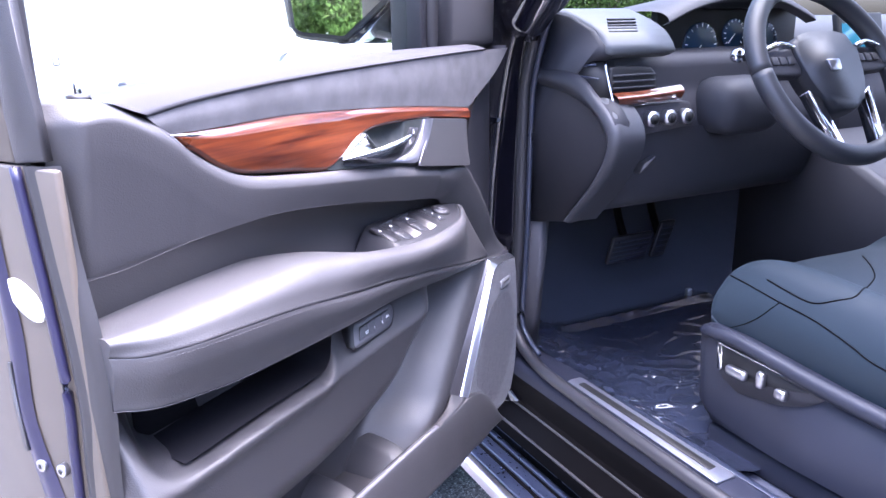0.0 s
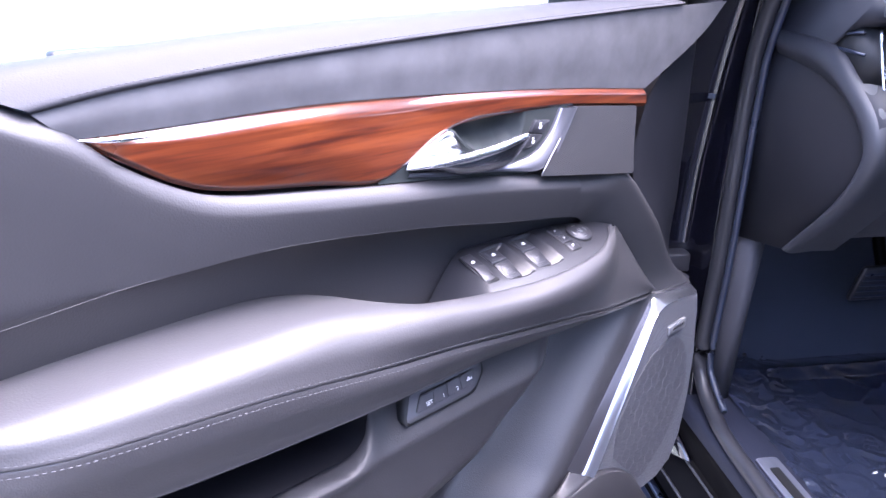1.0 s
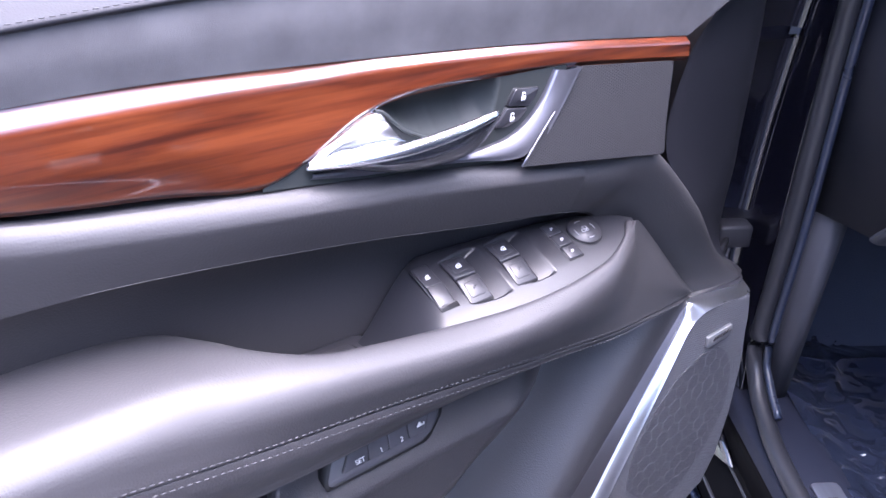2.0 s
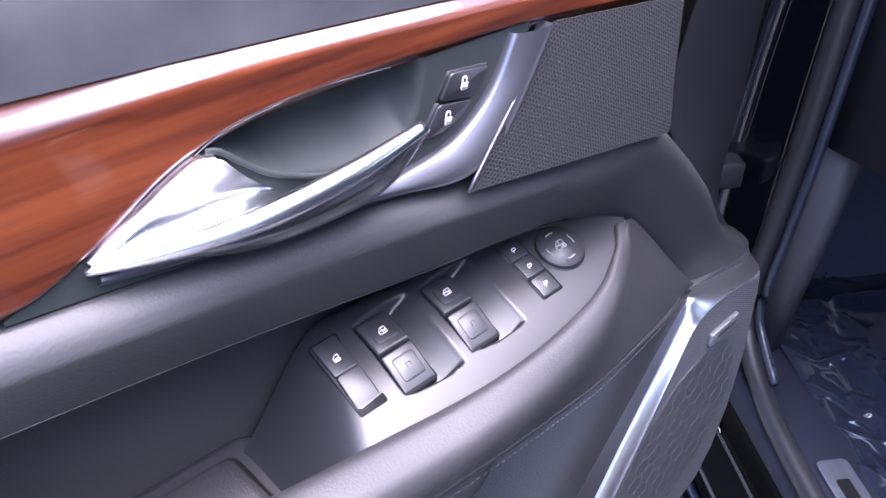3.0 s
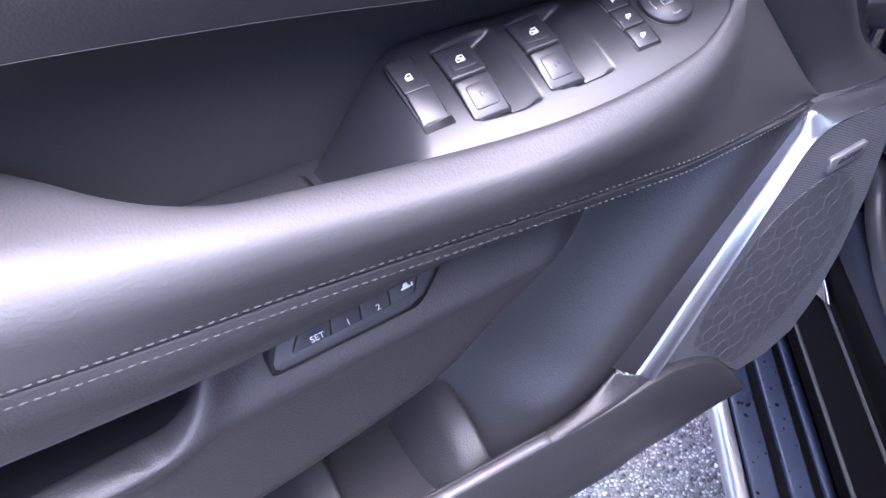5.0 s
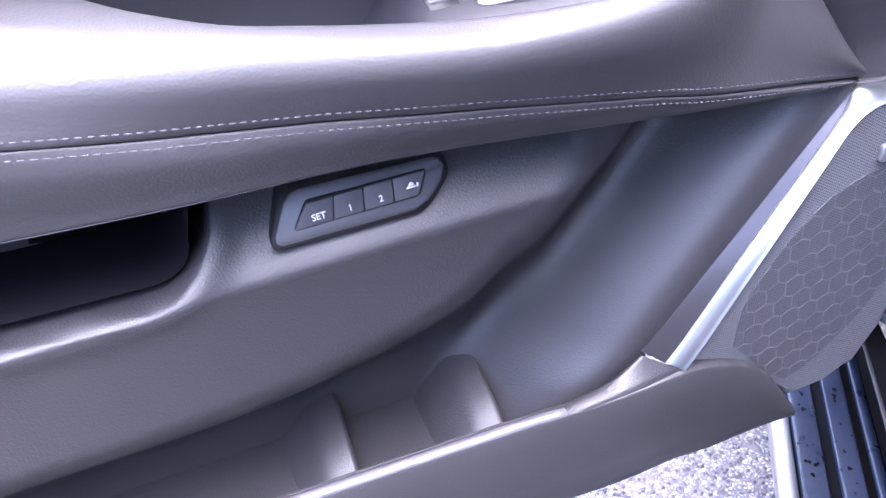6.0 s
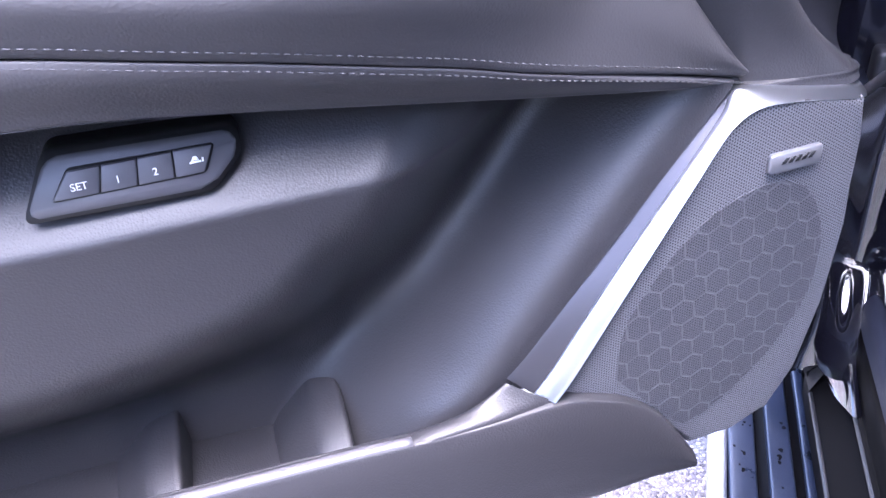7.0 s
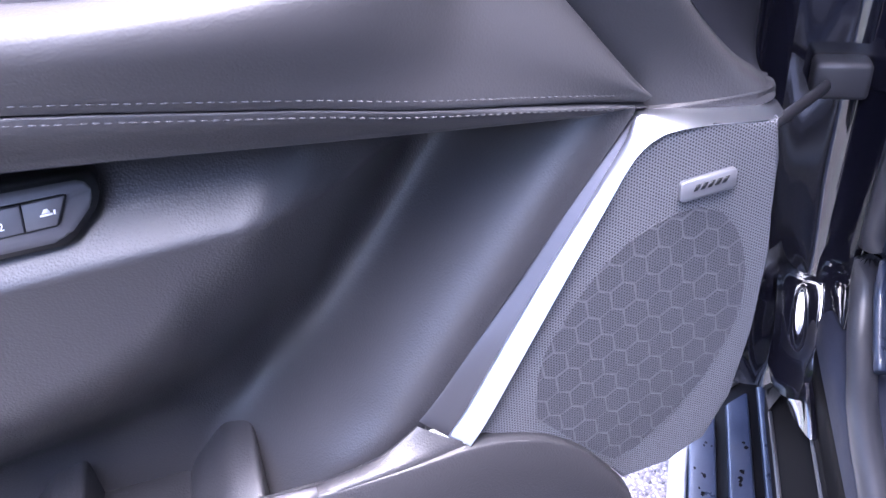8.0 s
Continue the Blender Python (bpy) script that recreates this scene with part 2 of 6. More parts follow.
def grid_mesh(rows, closed=False):
    bm = bmesh.new()
    vs = [[bm.verts.new(p) for p in r] for r in rows]
    for a, b in zip(vs, vs[1:]):
        m = len(a)
        for j in range(m if closed else m - 1):
            bm.faces.new((a[j], a[(j + 1) % m], b[(j + 1) % m], b[j]))
    return bm


def loft(rails, nu=60, nv=6, xs=None):
    """A skin over rails, each a list of (x, y, z), smooth along and across them. With xs the rails are (x, y, z) by x and
    all are taken at the same x."""
    if xs is not None:
        lines = []
        for r in rails:
            s = spline(r, 400)
            at = np.linspace(xs[0], xs[1], nu)
            lines.append(np.stack([at, np.interp(at, s[:, 0], s[:, 1]), np.interp(at, s[:, 0], s[:, 2])], 1))
    else:
        lines = [spline(r, nu) for r in rails]
    lines = np.array(lines)
    k = len(lines)
    ext = np.concatenate([[2 * lines[0] - lines[1]], lines, [2 * lines[-1] - lines[-2]]])
    out = []
    for i in range(1, k):
        for s in np.linspace(0, 1, nv, endpoint=False):
            a, b, c, d = ext[i - 1], ext[i], ext[i + 1], ext[i + 2]
            h = (2 * s**3 - 3 * s**2 + 1, s**3 - 2 * s**2 + s, -2 * s**3 + 3 * s**2, s**3 - s**2)
            out.append(h[0] * b + h[1] * (c - a) / 2 + h[2] * c + h[3] * (d - b) / 2)
    out.append(lines[-1])
    return grid_mesh([[tuple(p) for p in row] for row in out])


def tube(pts, r, n=40, sides=10, smooth=True, flat=1.0):
    """A round bar along a curve; r may be a list of radii along it. flat squeezes it in y."""
    p = spline(pts, n) if smooth else np.array(pts, float)
    n = len(p)
    rad = np.interp(np.linspace(0, 1, n), np.linspace(0, 1, len(r)), r) if isinstance(r, (list, tuple)) else [r] * n
    rows = []
    up = Vector((0, 0, 1))
    for i in range(n):
        t = Vector(p[min(i + 1, n - 1)] - p[max(i - 1, 0)]).normalized()
        side = t.cross(up)
        side = side.normalized() if side.length > 1e-3 else t.cross(Vector((0, 1, 0))).normalized()
        v = side.cross(t)
        row = []
        for j in range(sides):
            a = 2 * math.pi * j / sides
            d = side * math.cos(a) * rad[i] + v * math.sin(a) * rad[i]
            row.append((p[i][0] + d.x, p[i][1] + d.y * flat, p[i][2] + d.z))
        rows.append(row)
    bm = grid_mesh(rows, closed=True)
    bm.verts.ensure_lookup_table()
    bm.faces.new(bm.verts[:sides]), bm.faces.new(bm.verts[-sides:])
    return bm


def prism(poly, y0, y1, bevel=0.0, axis="y", segments=2):
    """A plate: a polygon of (a, b) drawn out from y0 (front) to y1. axis y: (x, z); axis z: (x, y); axis x: (y, z)."""
    place = {"y": lambda a, b, c: (a, c, b), "z": lambda a, b, c: (a, b, c), "x": lambda a, b, c: (c, a, b)}[axis]
    bm = bmesh.new()
    lo = [bm.verts.new(place(a, b, y0)) for a, b in poly]
    hi = [bm.verts.new(place(a, b, y1)) for a, b in poly]
    front = bm.faces.new(lo)
    bm.faces.new(hi)
    for i in range(len(poly)):
        j = (i + 1) % len(poly)
        bm.faces.new((lo[i], lo[j], hi[j], hi[i]))
    if bevel:
        bmesh.ops.bevel(bm, geom=list(front.edges), offset=bevel, segments=segments, affect="EDGES", profile=0.5, clamp_overlap=True)
    return bm


def box(lo, hi, bevel=0.0, segments=2):
    bm = bmesh.new()
    bmesh.ops.create_cube(bm, size=1.0)
    size = [b - a for a, b in zip(lo, hi)]
    for v in bm.verts:
        v.co = Vector([a + (c + 0.5) * s for a, c, s in zip(lo, v.co, size)])
    if bevel:
        bmesh.ops.bevel(bm, geom=bm.edges[:], offset=bevel, segments=segments, affect="EDGES", profile=0.5, clamp_overlap=True)
    return bm


def smooth_step(a, b, v):
    s = np.clip((v - a) / (b - a), 0, 1)
    return s * s * (3 - 2 * s)


def join(*bms):
    """One bmesh out of several."""
    out = bmesh.new()
    for b in bms:
        me = bpy.data.meshes.new("joined")
        b.to_mesh(me)
        b.free()
        out.from_mesh(me)
        bpy.data.meshes.remove(me)
    return out


def moved(bm, m):
    bmesh.ops.transform(bm, matrix=m, verts=bm.verts[:])
    return bm


def rounded(poly, r, n=4):
    """The polygon with its corners rounded off."""
    out = []
    k = len(poly)
    for i in range(k):
        p, a, b = (np.array(poly[j % k], float) for j in (i, i - 1, i + 1))
        da, db = a - p, b - p
        rr = min(r, 0.45 * np.linalg.norm(da), 0.45 * np.linalg.norm(db))
        s, e = p + da / np.linalg.norm(da) * rr, p + db / np.linalg.norm(db) * rr
        for t in np.linspace(0, 1, n + 1):
            out.append(tuple((1 - t) ** 2 * s + 2 * t * (1 - t) * p + t * t * e))
    return out


# ================= the open door =================
door = tagged(empty("car_door", pose(0.42, 0.66, 0.62)), "open black front car door with dark leather and wood inner trim", "car door")
door_inverse = door.matrix_world.inverted()


def dpart(name, bm, mat, parent=None, label="", smooth=True):
    """A part of the door, drawn in world metres."""
    ob = part(name, moved(bm, door_inverse), mat, parent or door, label, smooth)
    return tagged(ob, kind="stuff") if name == "mark" else ob


def settled(bm, low=9.0, high=10.0):
    """The lower trim drops and leans back a little towards the hinge; above low the drop fades, and ends at high."""
    for v in bm.verts:
        k = smooth_step(0.58, 0.84, v.co.x) * (1 - smooth_step(low, high, v.co.z))
        back = 0.009 + 0.027 * (v.co.z - 0.93) + 0.006 * (1 - smooth_step(0.97, 1.08, v.co.x))
        v.co += Vector((0.0065 * k, back * k, (-0.0178 + 0.010 * smooth_step(0.80, 0.74, v.co.z) * (1 - smooth_step(1.10, 1.16, v.co.x))) * k))
    return bm


def lpart(name, bm, mat, parent=None, label="", smooth=True):
    """A part of the door's lower half."""
    return dpart(name, settled(bm), mat, parent, label, smooth)


# shell: painted outer skin and rear end face
dpart("door_shell", box((0.425, 0.735, 0.60), (1.40, 0.80, 1.335), 0.012), BLACK_PAINT)
dpart("end_plate", box((0.4150, 0.600, 0.64), (0.424, 0.80, 1.290), 0.003), JAMB_PAINT, label="dusty painted metal door end")
dpart("front_carrier", box((1.10, 0.700, 0.64), (1.385, 0.722, 1.05), 0.004), HARD_BLACK)
dpart("inner_carrier", box((0.43, 0.652, 1.05), (1.355, 0.668, 1.335), 0.004), HARD_BLACK)

# sill pad with its rolled front edge
CREASE = [(0.523, 1.325), (0.59, 1.334), (0.71, 1.343), (0.886, 1.351), (1.14, 1.359), (1.27, 1.362)]
TOPS = [(0.482, 1.3465), (0.57, 1.355), (0.746, 1.364), (0.917, 1.367), (1.168, 1.369), (1.27, 1.370)]
dpart("sill_pad", loft([[(x, 0.668, z - 0.004) for x, z in TOPS], [(x, 0.645, z + 0.001) for x, z in TOPS],
                        [(x, 0.622, z - 0.001) for x, z in TOPS],
                        [(a[0] * 0.35 + b[0] * 0.65, 0.606, a[1] * 0.35 + b[1] * 0.65) for a, b in zip(TOPS, CREASE)],
                        [(x, 0.602, z + 0.001) for x, z in CREASE], [(x, 0.612, z - 0.003) for x, z in CREASE]], 60, 5), LEATHER_SMOOTH)

# suede band
WOOD_TOP = [(0.545, 1.306), (0.61, 1.3055), (0.735, 1.3065), (0.886, 1.2985), (1.045, 1.286), (1.205, 1.2685)]
dpart("suede_band", loft([[(x, 0.605, z) for x, z in CREASE[:-1]] + [(1.372, 0.605, 1.362)],
                          [(0.532, 0.602, 1.316), (0.6, 0.602, 1.320), (0.72, 0.602, 1.325), (0.886, 0.602, 1.325), (1.10, 0.602, 1.322), (1.315, 0.604, 1.32)],
                          [(x, 0.604, z - 0.002) for x, z in WOOD_TOP]], 60, 6), SUEDE)

# wood trim: lower edge sweeps down, round the handle bezel, and along to the front
WOOD_LOW = [(0.545, 1.304), (0.575, 1.284), (0.617, 1.258), (0.657, 1.245), (0.73, 1.2345), (0.793, 1.226),
            (0.829, 1.236), (0.875, 1.260), (0.930, 1.2675), (1.05, 1.263), (1.205, 1.245)]
xs_w = np.linspace(0.548, 1.203, 150)
top_w = np.interp(xs_w, *np.array(spline(WOOD_TOP, 300)).T)
low_w = np.interp(xs_w, *np.array(spline(WOOD_LOW, 300)).T)
rows_w = []
for s in np.linspace(0, 1, 51):
    row = []
    for x, a, b in zip(xs_w, top_w, low_w):
        tall = a - b
        d = s * tall
        dd = d / min(1, (tall / 0.07) ** 0.55)
        swell = 0.0074 * smooth_step(0.0005, 0.0165, dd) + 0.0012 * smooth_step(0.02, 0.055, dd)
        under = 0.007 * smooth_step(0.02, 0.07, tall) * (1 - smooth_step(0.74, 0.81, x)) * smooth_step(0.40, 1.05, s) ** 1.5
        y = 0.606 - min(1, tall / 0.024) * swell + under + 0.004 * (1 - smooth_step(0, 0.005, tall - d))
        row.append((x, y, a + (b - a) * s))
    rows_w.append(row)
dpart("wood_trim", grid_mesh(rows_w), WOOD, label="glossy reddish-brown figured wood")
# metal sliver put in for the bright reflection where the wood tapers out
dpart("tip_highlight", tube([(0.548, 0.602, 1.3035), (0.570, 0.598, 1.3010), (0.60, 0.5985, 1.2995)], [0.0008, 0.0022, 0.0004], 16, 8, flat=0.6), CHROME, label="small metal sliver standing in for the highlight at the wood's tip")

# leather bolster below the wood, its crease, and its front end down to the ledge
BOLSTER_TOP = [(0.425, 1.343), (0.478, 1.345), (0.523, 1.3235), (0.552, 1.302), (0.575, 1.281), (0.617, 1.2555), (0.657, 1.2425), (0.73, 1.232), (0.80, 1.2235), (0.90, 1.212), (0.998, 1.1975), (1.16, 1.171)]
BOLSTER_LOW = [(0.425, 1.180), (0.476, 1.181), (0.573, 1.188), (0.694, 1.190), (0.849, 1.170), (0.98, 1.146), (1.08, 1.130), (1.18, 1.112)]
xs_b = np.linspace(0.425, 1.074, 150)
bt = np.interp(xs_b, *np.array(spline(BOLSTER_TOP, 400)).T)
bl = np.interp(xs_b, *np.array(spline(BOLSTER_LOW, 400)).T)
rows_b = []
for s in [-1.0, -0.6, -0.25] + list(np.linspace(0, 1, 32) ** 1.4):
    row = []
    for x, a, b in zip(xs_b, bt, bl):
        h = a - b
        d = max(s, 0) * h
        right = smooth_step(0.50, 0.90, x)
        mid = smooth_step(0.50, 0.62, x)
        roll = (0.012 + 0.008 * right) * (0.3 * mid + (1 - 0.3 * mid) * (1 - math.exp(-d / 0.007)))
        back = (0.10 + 0.35 * right) * max(0, d - 0.014) + 0.06 * max(0, d - 0.05)
        left = 0.05 * (1 - smooth_step(0.425, 0.455, x)) ** 2
        topb = 0.015 * (1 - smooth_step(0.0, 0.018, d)) * (1 - smooth_step(0.49, 0.55, x))
        y = 0.604 - roll + back + left * 0.6 + topb
        if s < 0:
            row.append((x, y + (0.696 - y) * -s, a - 0.004 * smooth_step(0.525, 0.55, x)))
        else:
            row.append((x, y, a - s * h))
    rows_b.append(row)
dpart("bolster", grid_mesh(rows_b), LEATHER)

# recess panel between the crease and the arm rest
dpart("recess_panel", loft([[(0.425, 0.606, 1.183), (0.573, 0.606, 1.191), (0.694, 0.610, 1.197), (0.849, 0.622, 1.185), (0.98, 0.627, 1.167), (1.08, 0.626, 1.149), (1.172, 0.616, 1.127)],
                            [(0.425, 0.616, 1.155), (0.573, 0.619, 1.160), (0.694, 0.626, 1.160), (0.849, 0.642, 1.145), (0.98, 0.645, 1.135), (1.08, 0.637, 1.125), (1.172, 0.622, 1.112)],
                            [(0.425, 0.634, 1.10), (0.573, 0.638, 1.10), (0.694, 0.643, 1.10), (0.849, 0.648, 1.09), (0.98, 0.648, 1.09), (1.08, 0.640, 1.09), (1.172, 0.628, 1.085)],
                            [(0.425, 0.640, 1.04), (0.573, 0.643, 1.04), (0.694, 0.646, 1.04), (0.849, 0.648, 1.04), (0.98, 0.648, 1.04), (1.08, 0.642, 1.04), (1.172, 0.632, 1.04)]], 90, 8), LEATHER)

PIPING = [(0.428, 0.6080, 1.1805), (0.476, 0.6040, 1.1815), (0.573, 0.6038, 1.1885), (0.694, 0.5966, 1.1905), (0.849, 0.5986, 1.1705), (0.98, 0.6010, 1.1465), (1.05, 0.6025, 1.1350), (1.09, 0.6025, 1.1260), (1.118, 0.6105, 1.1090)]
dpart("crease_piping", tube(PIPING, 0.0003, 120, 6), DULL_GREY)

# leather end of the bolster, down to the ledge above the loudspeaker
dpart("bolster_end", settled(loft([[(1.06, 0.608, 1.192), (1.11, 0.612, 1.186), (1.162, 0.606, 1.178), (1.224, 0.610, 1.127), (1.31, 0.618, 1.036), (1.372, 0.612, 0.984)],
                           [(1.06, 0.6025, 1.1865), (1.11, 0.592, 1.179), (1.157, 0.5835, 1.170), (1.212, 0.587, 1.122), (1.298, 0.592, 1.032), (1.358, 0.587, 0.980)],
                           [(1.06, 0.5895, 1.170), (1.11, 0.585, 1.162), (1.150, 0.586, 1.146), (1.20, 0.589, 1.100), (1.28, 0.591, 1.018), (1.325, 0.584, 0.976)],
                           [(1.06, 0.5955, 1.152), (1.10, 0.593, 1.143), (1.138, 0.597, 1.125), (1.19, 0.600, 1.072), (1.262, 0.597, 0.998), (1.29, 0.586, 0.974)],
                           [(1.06, 0.6035, 1.134), (1.09, 0.604, 1.126), (1.12, 0.612, 1.108), (1.165, 0.616, 1.052), (1.235, 0.606, 0.985), (1.255, 0.592, 0.974)]], 60, 8), 1.0, 1.09), LEATHER)
lpart("ledge", prism(rounded([(1.255, 0.588), (1.350, 0.584), (1.372, 0.600), (1.365, 0.655), (1.25, 0.655)], 0.012), 0.988, 0.970, 0.004, "z"), MOULDED)

# black end panel at the hinge side
dpart("end_panel", settled(loft([[(1.372, 0.608, 1.366), (1.305, 0.608, 1.319), (1.235, 0.606, 1.274), (1.207, 0.604, 1.235), (1.190, 0.600, 1.175), (1.226, 0.606, 1.120), (1.310, 0.612, 1.034), (1.372, 0.608, 0.98)],
                         [(1.378, 0.624, 1.366), (1.325, 0.622, 1.325), (1.272, 0.62, 1.28), (1.25, 0.618, 1.225), (1.25, 0.618, 1.17), (1.28, 0.622, 1.12), (1.335, 0.624, 1.034), (1.378, 0.622, 0.98)],
                         [(1.385, 0.650, 1.366), (1.385, 0.65, 1.32), (1.385, 0.65, 1.28), (1.385, 0.65, 1.225), (1.385, 0.65, 1.17), (1.385, 0.65, 1.12), (1.387, 0.65, 1.034), (1.387, 0.65, 0.98)],
                         [(1.392, 0.675, 1.366), (1.392, 0.675, 1.32), (1.392, 0.675, 1.28), (1.392, 0.675, 1.225), (1.392, 0.675, 1.17), (1.392, 0.675, 1.12), (1.392, 0.675, 1.034), (1.392, 0.675, 0.98)]], 60, 6), 1.0, 1.09), CAP)

# arm rest: pad, seam, fascia
SEAM = [(0.425, 0.577, 1.1135), (0.446, 0.555, 1.1105), (0.485, 0.537, 1.1100), (0.534, 0.530, 1.108), (0.644, 0.5315, 1.0965), (0.75, 0.5355, 1.0790), (0.80, 0.5375, 1.0718), (0.85, 0.5390, 1.0650), (0.90, 0.5410, 1.0565), (0.95, 0.5425, 1.0485), (1.00, 0.5450, 1.0395), (1.05, 0.5490, 1.0300), (1.10, 0.5560, 1.0180), (1.20, 0.5780, 0.9955), (1.264, 0.597, 0.978)]
CREST = [(0.425, 0.594, 1.130), (0.47, 0.578, 1.135), (0.55, 0.570, 1.138), (0.69, 0.570, 1.134), (0.76, 0.566, 1.124), (0.80, 0.554, 1.116), (0.91, 0.547, 1.097), (1.0, 0.540, 1.0915), (1.08, 0.548, 1.0925), (1.13, 0.571, 1.095), (1.162, 0.592, 1.095), (1.268, 0.600, 0.981)]
BACK = [(0.425, 0.640, 1.128), (0.55, 0.645, 1.132), (0.66, 0.646, 1.131), (0.720, 0.640, 1.124), (0.745, 0.617, 1.122), (0.770, 0.590, 1.117), (0.80, 0.571, 1.108), (0.91, 0.5645, 1.0925), (1.0, 0.5560, 1.0908), (1.08, 0.5625, 1.0945), (1.125, 0.580, 1.100), (1.152, 0.596, 1.102), (1.268, 0.611, 0.973)]


def shifted(line, dx=0, dy=0, dz=0):
    return [(x + dx, y + dy, z + dz) for x, y, z in line]


def between(a, b, k, dy=0.0, dz=0.0, n=24, fade=0.0):
    """The line a share k of the way from a to b, set off by dy and dz; with fade the offset shrinks towards the hinge."""
    p = spline(a, n) * (1 - k) + spline(b, n) * k
    return [tuple(v + np.array((0, dy, dz)) * (1 - fade * smooth_step(0.95, 1.15, v[0]))) for v in p]


arm_skin = loft([shifted(BACK, dy=0.004, dz=-0.05), shifted(BACK, dy=0.001, dz=-0.006), between(BACK, CREST, 0.35, dz=0.004), CREST,
                 between(CREST, SEAM, 0.25, dy=-0.0090, dz=0.0045, fade=0.5), between(CREST, SEAM, 0.55, dy=-0.0105, dz=0.0050, fade=0.5), between(CREST, SEAM, 0.85, dy=-0.0040, dz=0.0020, fade=0.5), SEAM,
                 shifted(SEAM, dy=0.003, dz=-0.001)], 110, 6)
arm_profile = [v.co.copy() for v in arm_skin.verts if v.co.x < 0.4252]
arm = dpart("arm_rest", arm_skin, LEATHER)
LOW = [(0.425, 0.584, 1.055), (0.455, 0.562, 1.050), (0.5, 0.554, 1.045), (0.576, 0.550, 1.038), (0.752, 0.5465, 1.032), (0.85, 0.552, 1.0280), (0.90, 0.560, 1.0215), (0.95, 0.566, 1.0145), (1.05, 0.574, 1.001), (1.17, 0.585, 0.985), (1.264, 0.600, 0.971)]
fascia_skin = loft([shifted(SEAM, dy=0.003, dz=-0.0015), shifted(SEAM, dy=0.0002, dz=-0.003), between(SEAM, LOW, 0.35, dy=-0.005), between(SEAM, LOW, 0.8, dy=-0.0015), LOW,
                    shifted(LOW, dy=0.012, dz=0.002), shifted(LOW, dy=0.13, dz=0.012)], 90, 6)
fascia_profile = [v.co.copy() for v in fascia_skin.verts if v.co.x < 0.4252]
dpart("arm_fascia", fascia_skin, LEATHER)
end = bmesh.new()
end.faces.new([end.verts.new((0.4252, p.y, p.z)) for p in arm_profile + fascia_profile])
dpart("arm_end", end, LEATHER, smooth=False)


def stitches(line, side, dz, dy, x0=0.44, x1=1.235, pitch=0.0052):
    """A row of short thread stitches along the seam."""
    s = spline(line, 900)
    bms = []
    bm = bmesh.new()
    d = np.concatenate([[0], np.cumsum(np.linalg.norm(np.diff(s, axis=0), axis=1))])
    at = np.arange(0, d[-1], pitch)
    for a in at:
        p0 = np.array([np.interp(a, d, s[:, k]) for k in range(3)])
        p1 = np.array([np.interp(a + pitch * 0.68, d, s[:, k]) for k in range(3)])
        if not x0 < p0[0] < x1:
            continue
        o = np.array((0, dy, dz))
        p0, p1 = p0 + o, p1 + o
        t = (p1 - p0) / np.linalg.norm(p1 - p0)
        up = np.cross(t, (0, 1, 0))
        v = []
        for k, w, out in ((0, 0.16, 0.0004), (0.3, 0.42, -0.0003), (0.7, 0.42, -0.0003), (1, 0.16, 0.0004)):
            c = p0 + (p1 - p0) * k
            v.append([bm.verts.new(tuple(c + up * w * 0.001 * e + np.array((0, out if e == 0 else 0.0006, 0)))) for e in (-1, 0, 1)])
        for r0, r1 in zip(v, v[1:]):
            for j in range(2):
                bm.faces.new((r0[j], r0[j + 1], r1[j + 1], r1[j]))
    return bm


tagged(dpart("stitching", join(stitches(SEAM, 1, 0.0044, -0.0032), stitches(SEAM, -1, -0.0046, -0.0032)), STITCH, label="double row of grey thread"), kind="stuff")
tagged(dpart("sill_stitching", stitches([(x, 0.604, z) for x, z in CREASE], 1, 0.0048, -0.0045, 0.54, 1.25), STITCH), kind="stuff")

# cup behind the grip with a loose rubber mat
dpart("grip_cup", prism(rounded([(0.70, 0.585), (0.885, 0.572), (0.885, 0.646), (0.70, 0.648)], 0.01), 1.054, 1.030, 0.003, "z"), HARD_BLACK)
dpart("mat_groove", prism(rounded([(0.7325, 0.5885), (0.8745, 0.5765), (0.8690, 0.6360), (0.7575, 0.6380)], 0.008), 1.0552, 1.050, 0.0, "z"), GAP)
dpart("cup_mat", prism(rounded([(0.735, 0.590), (0.872, 0.578), (0.866, 0.634), (0.76, 0.636)], 0.006), 1.0575, 1.052, 0.001, "z"), MOULDED)


# ---- switch plate ----
def plate_z(x, y):
    return 1.107 + 0.25 * (y - 0.612) - 2.2 * max(0.0, 0.615 - y) ** 2 + 0.02 * (x - 0.93)


PLATE_BACK = [(0.868, 0.636), (0.885, 0.640), (0.912, 0.6425), (0.936, 0.6425), (0.969, 0.641), (1.004, 0.6375), (1.041, 0.6335), (1.080, 0.6265), (1.103, 0.6205), (1.132, 0.6085), (1.150, 0.595)]
PLATE_FRONT = [(0.868, 0.566), (0.888, 0.565), (0.911, 0.563), (0.941, 0.560), (0.972, 0.556), (1.009, 0.5545), (1.034, 0.5555), (1.064, 0.559), (1.102, 0.568), (1.132, 0.5815), (1.150, 0.593)]
SWITCHES = (0.9500, 0.9978)


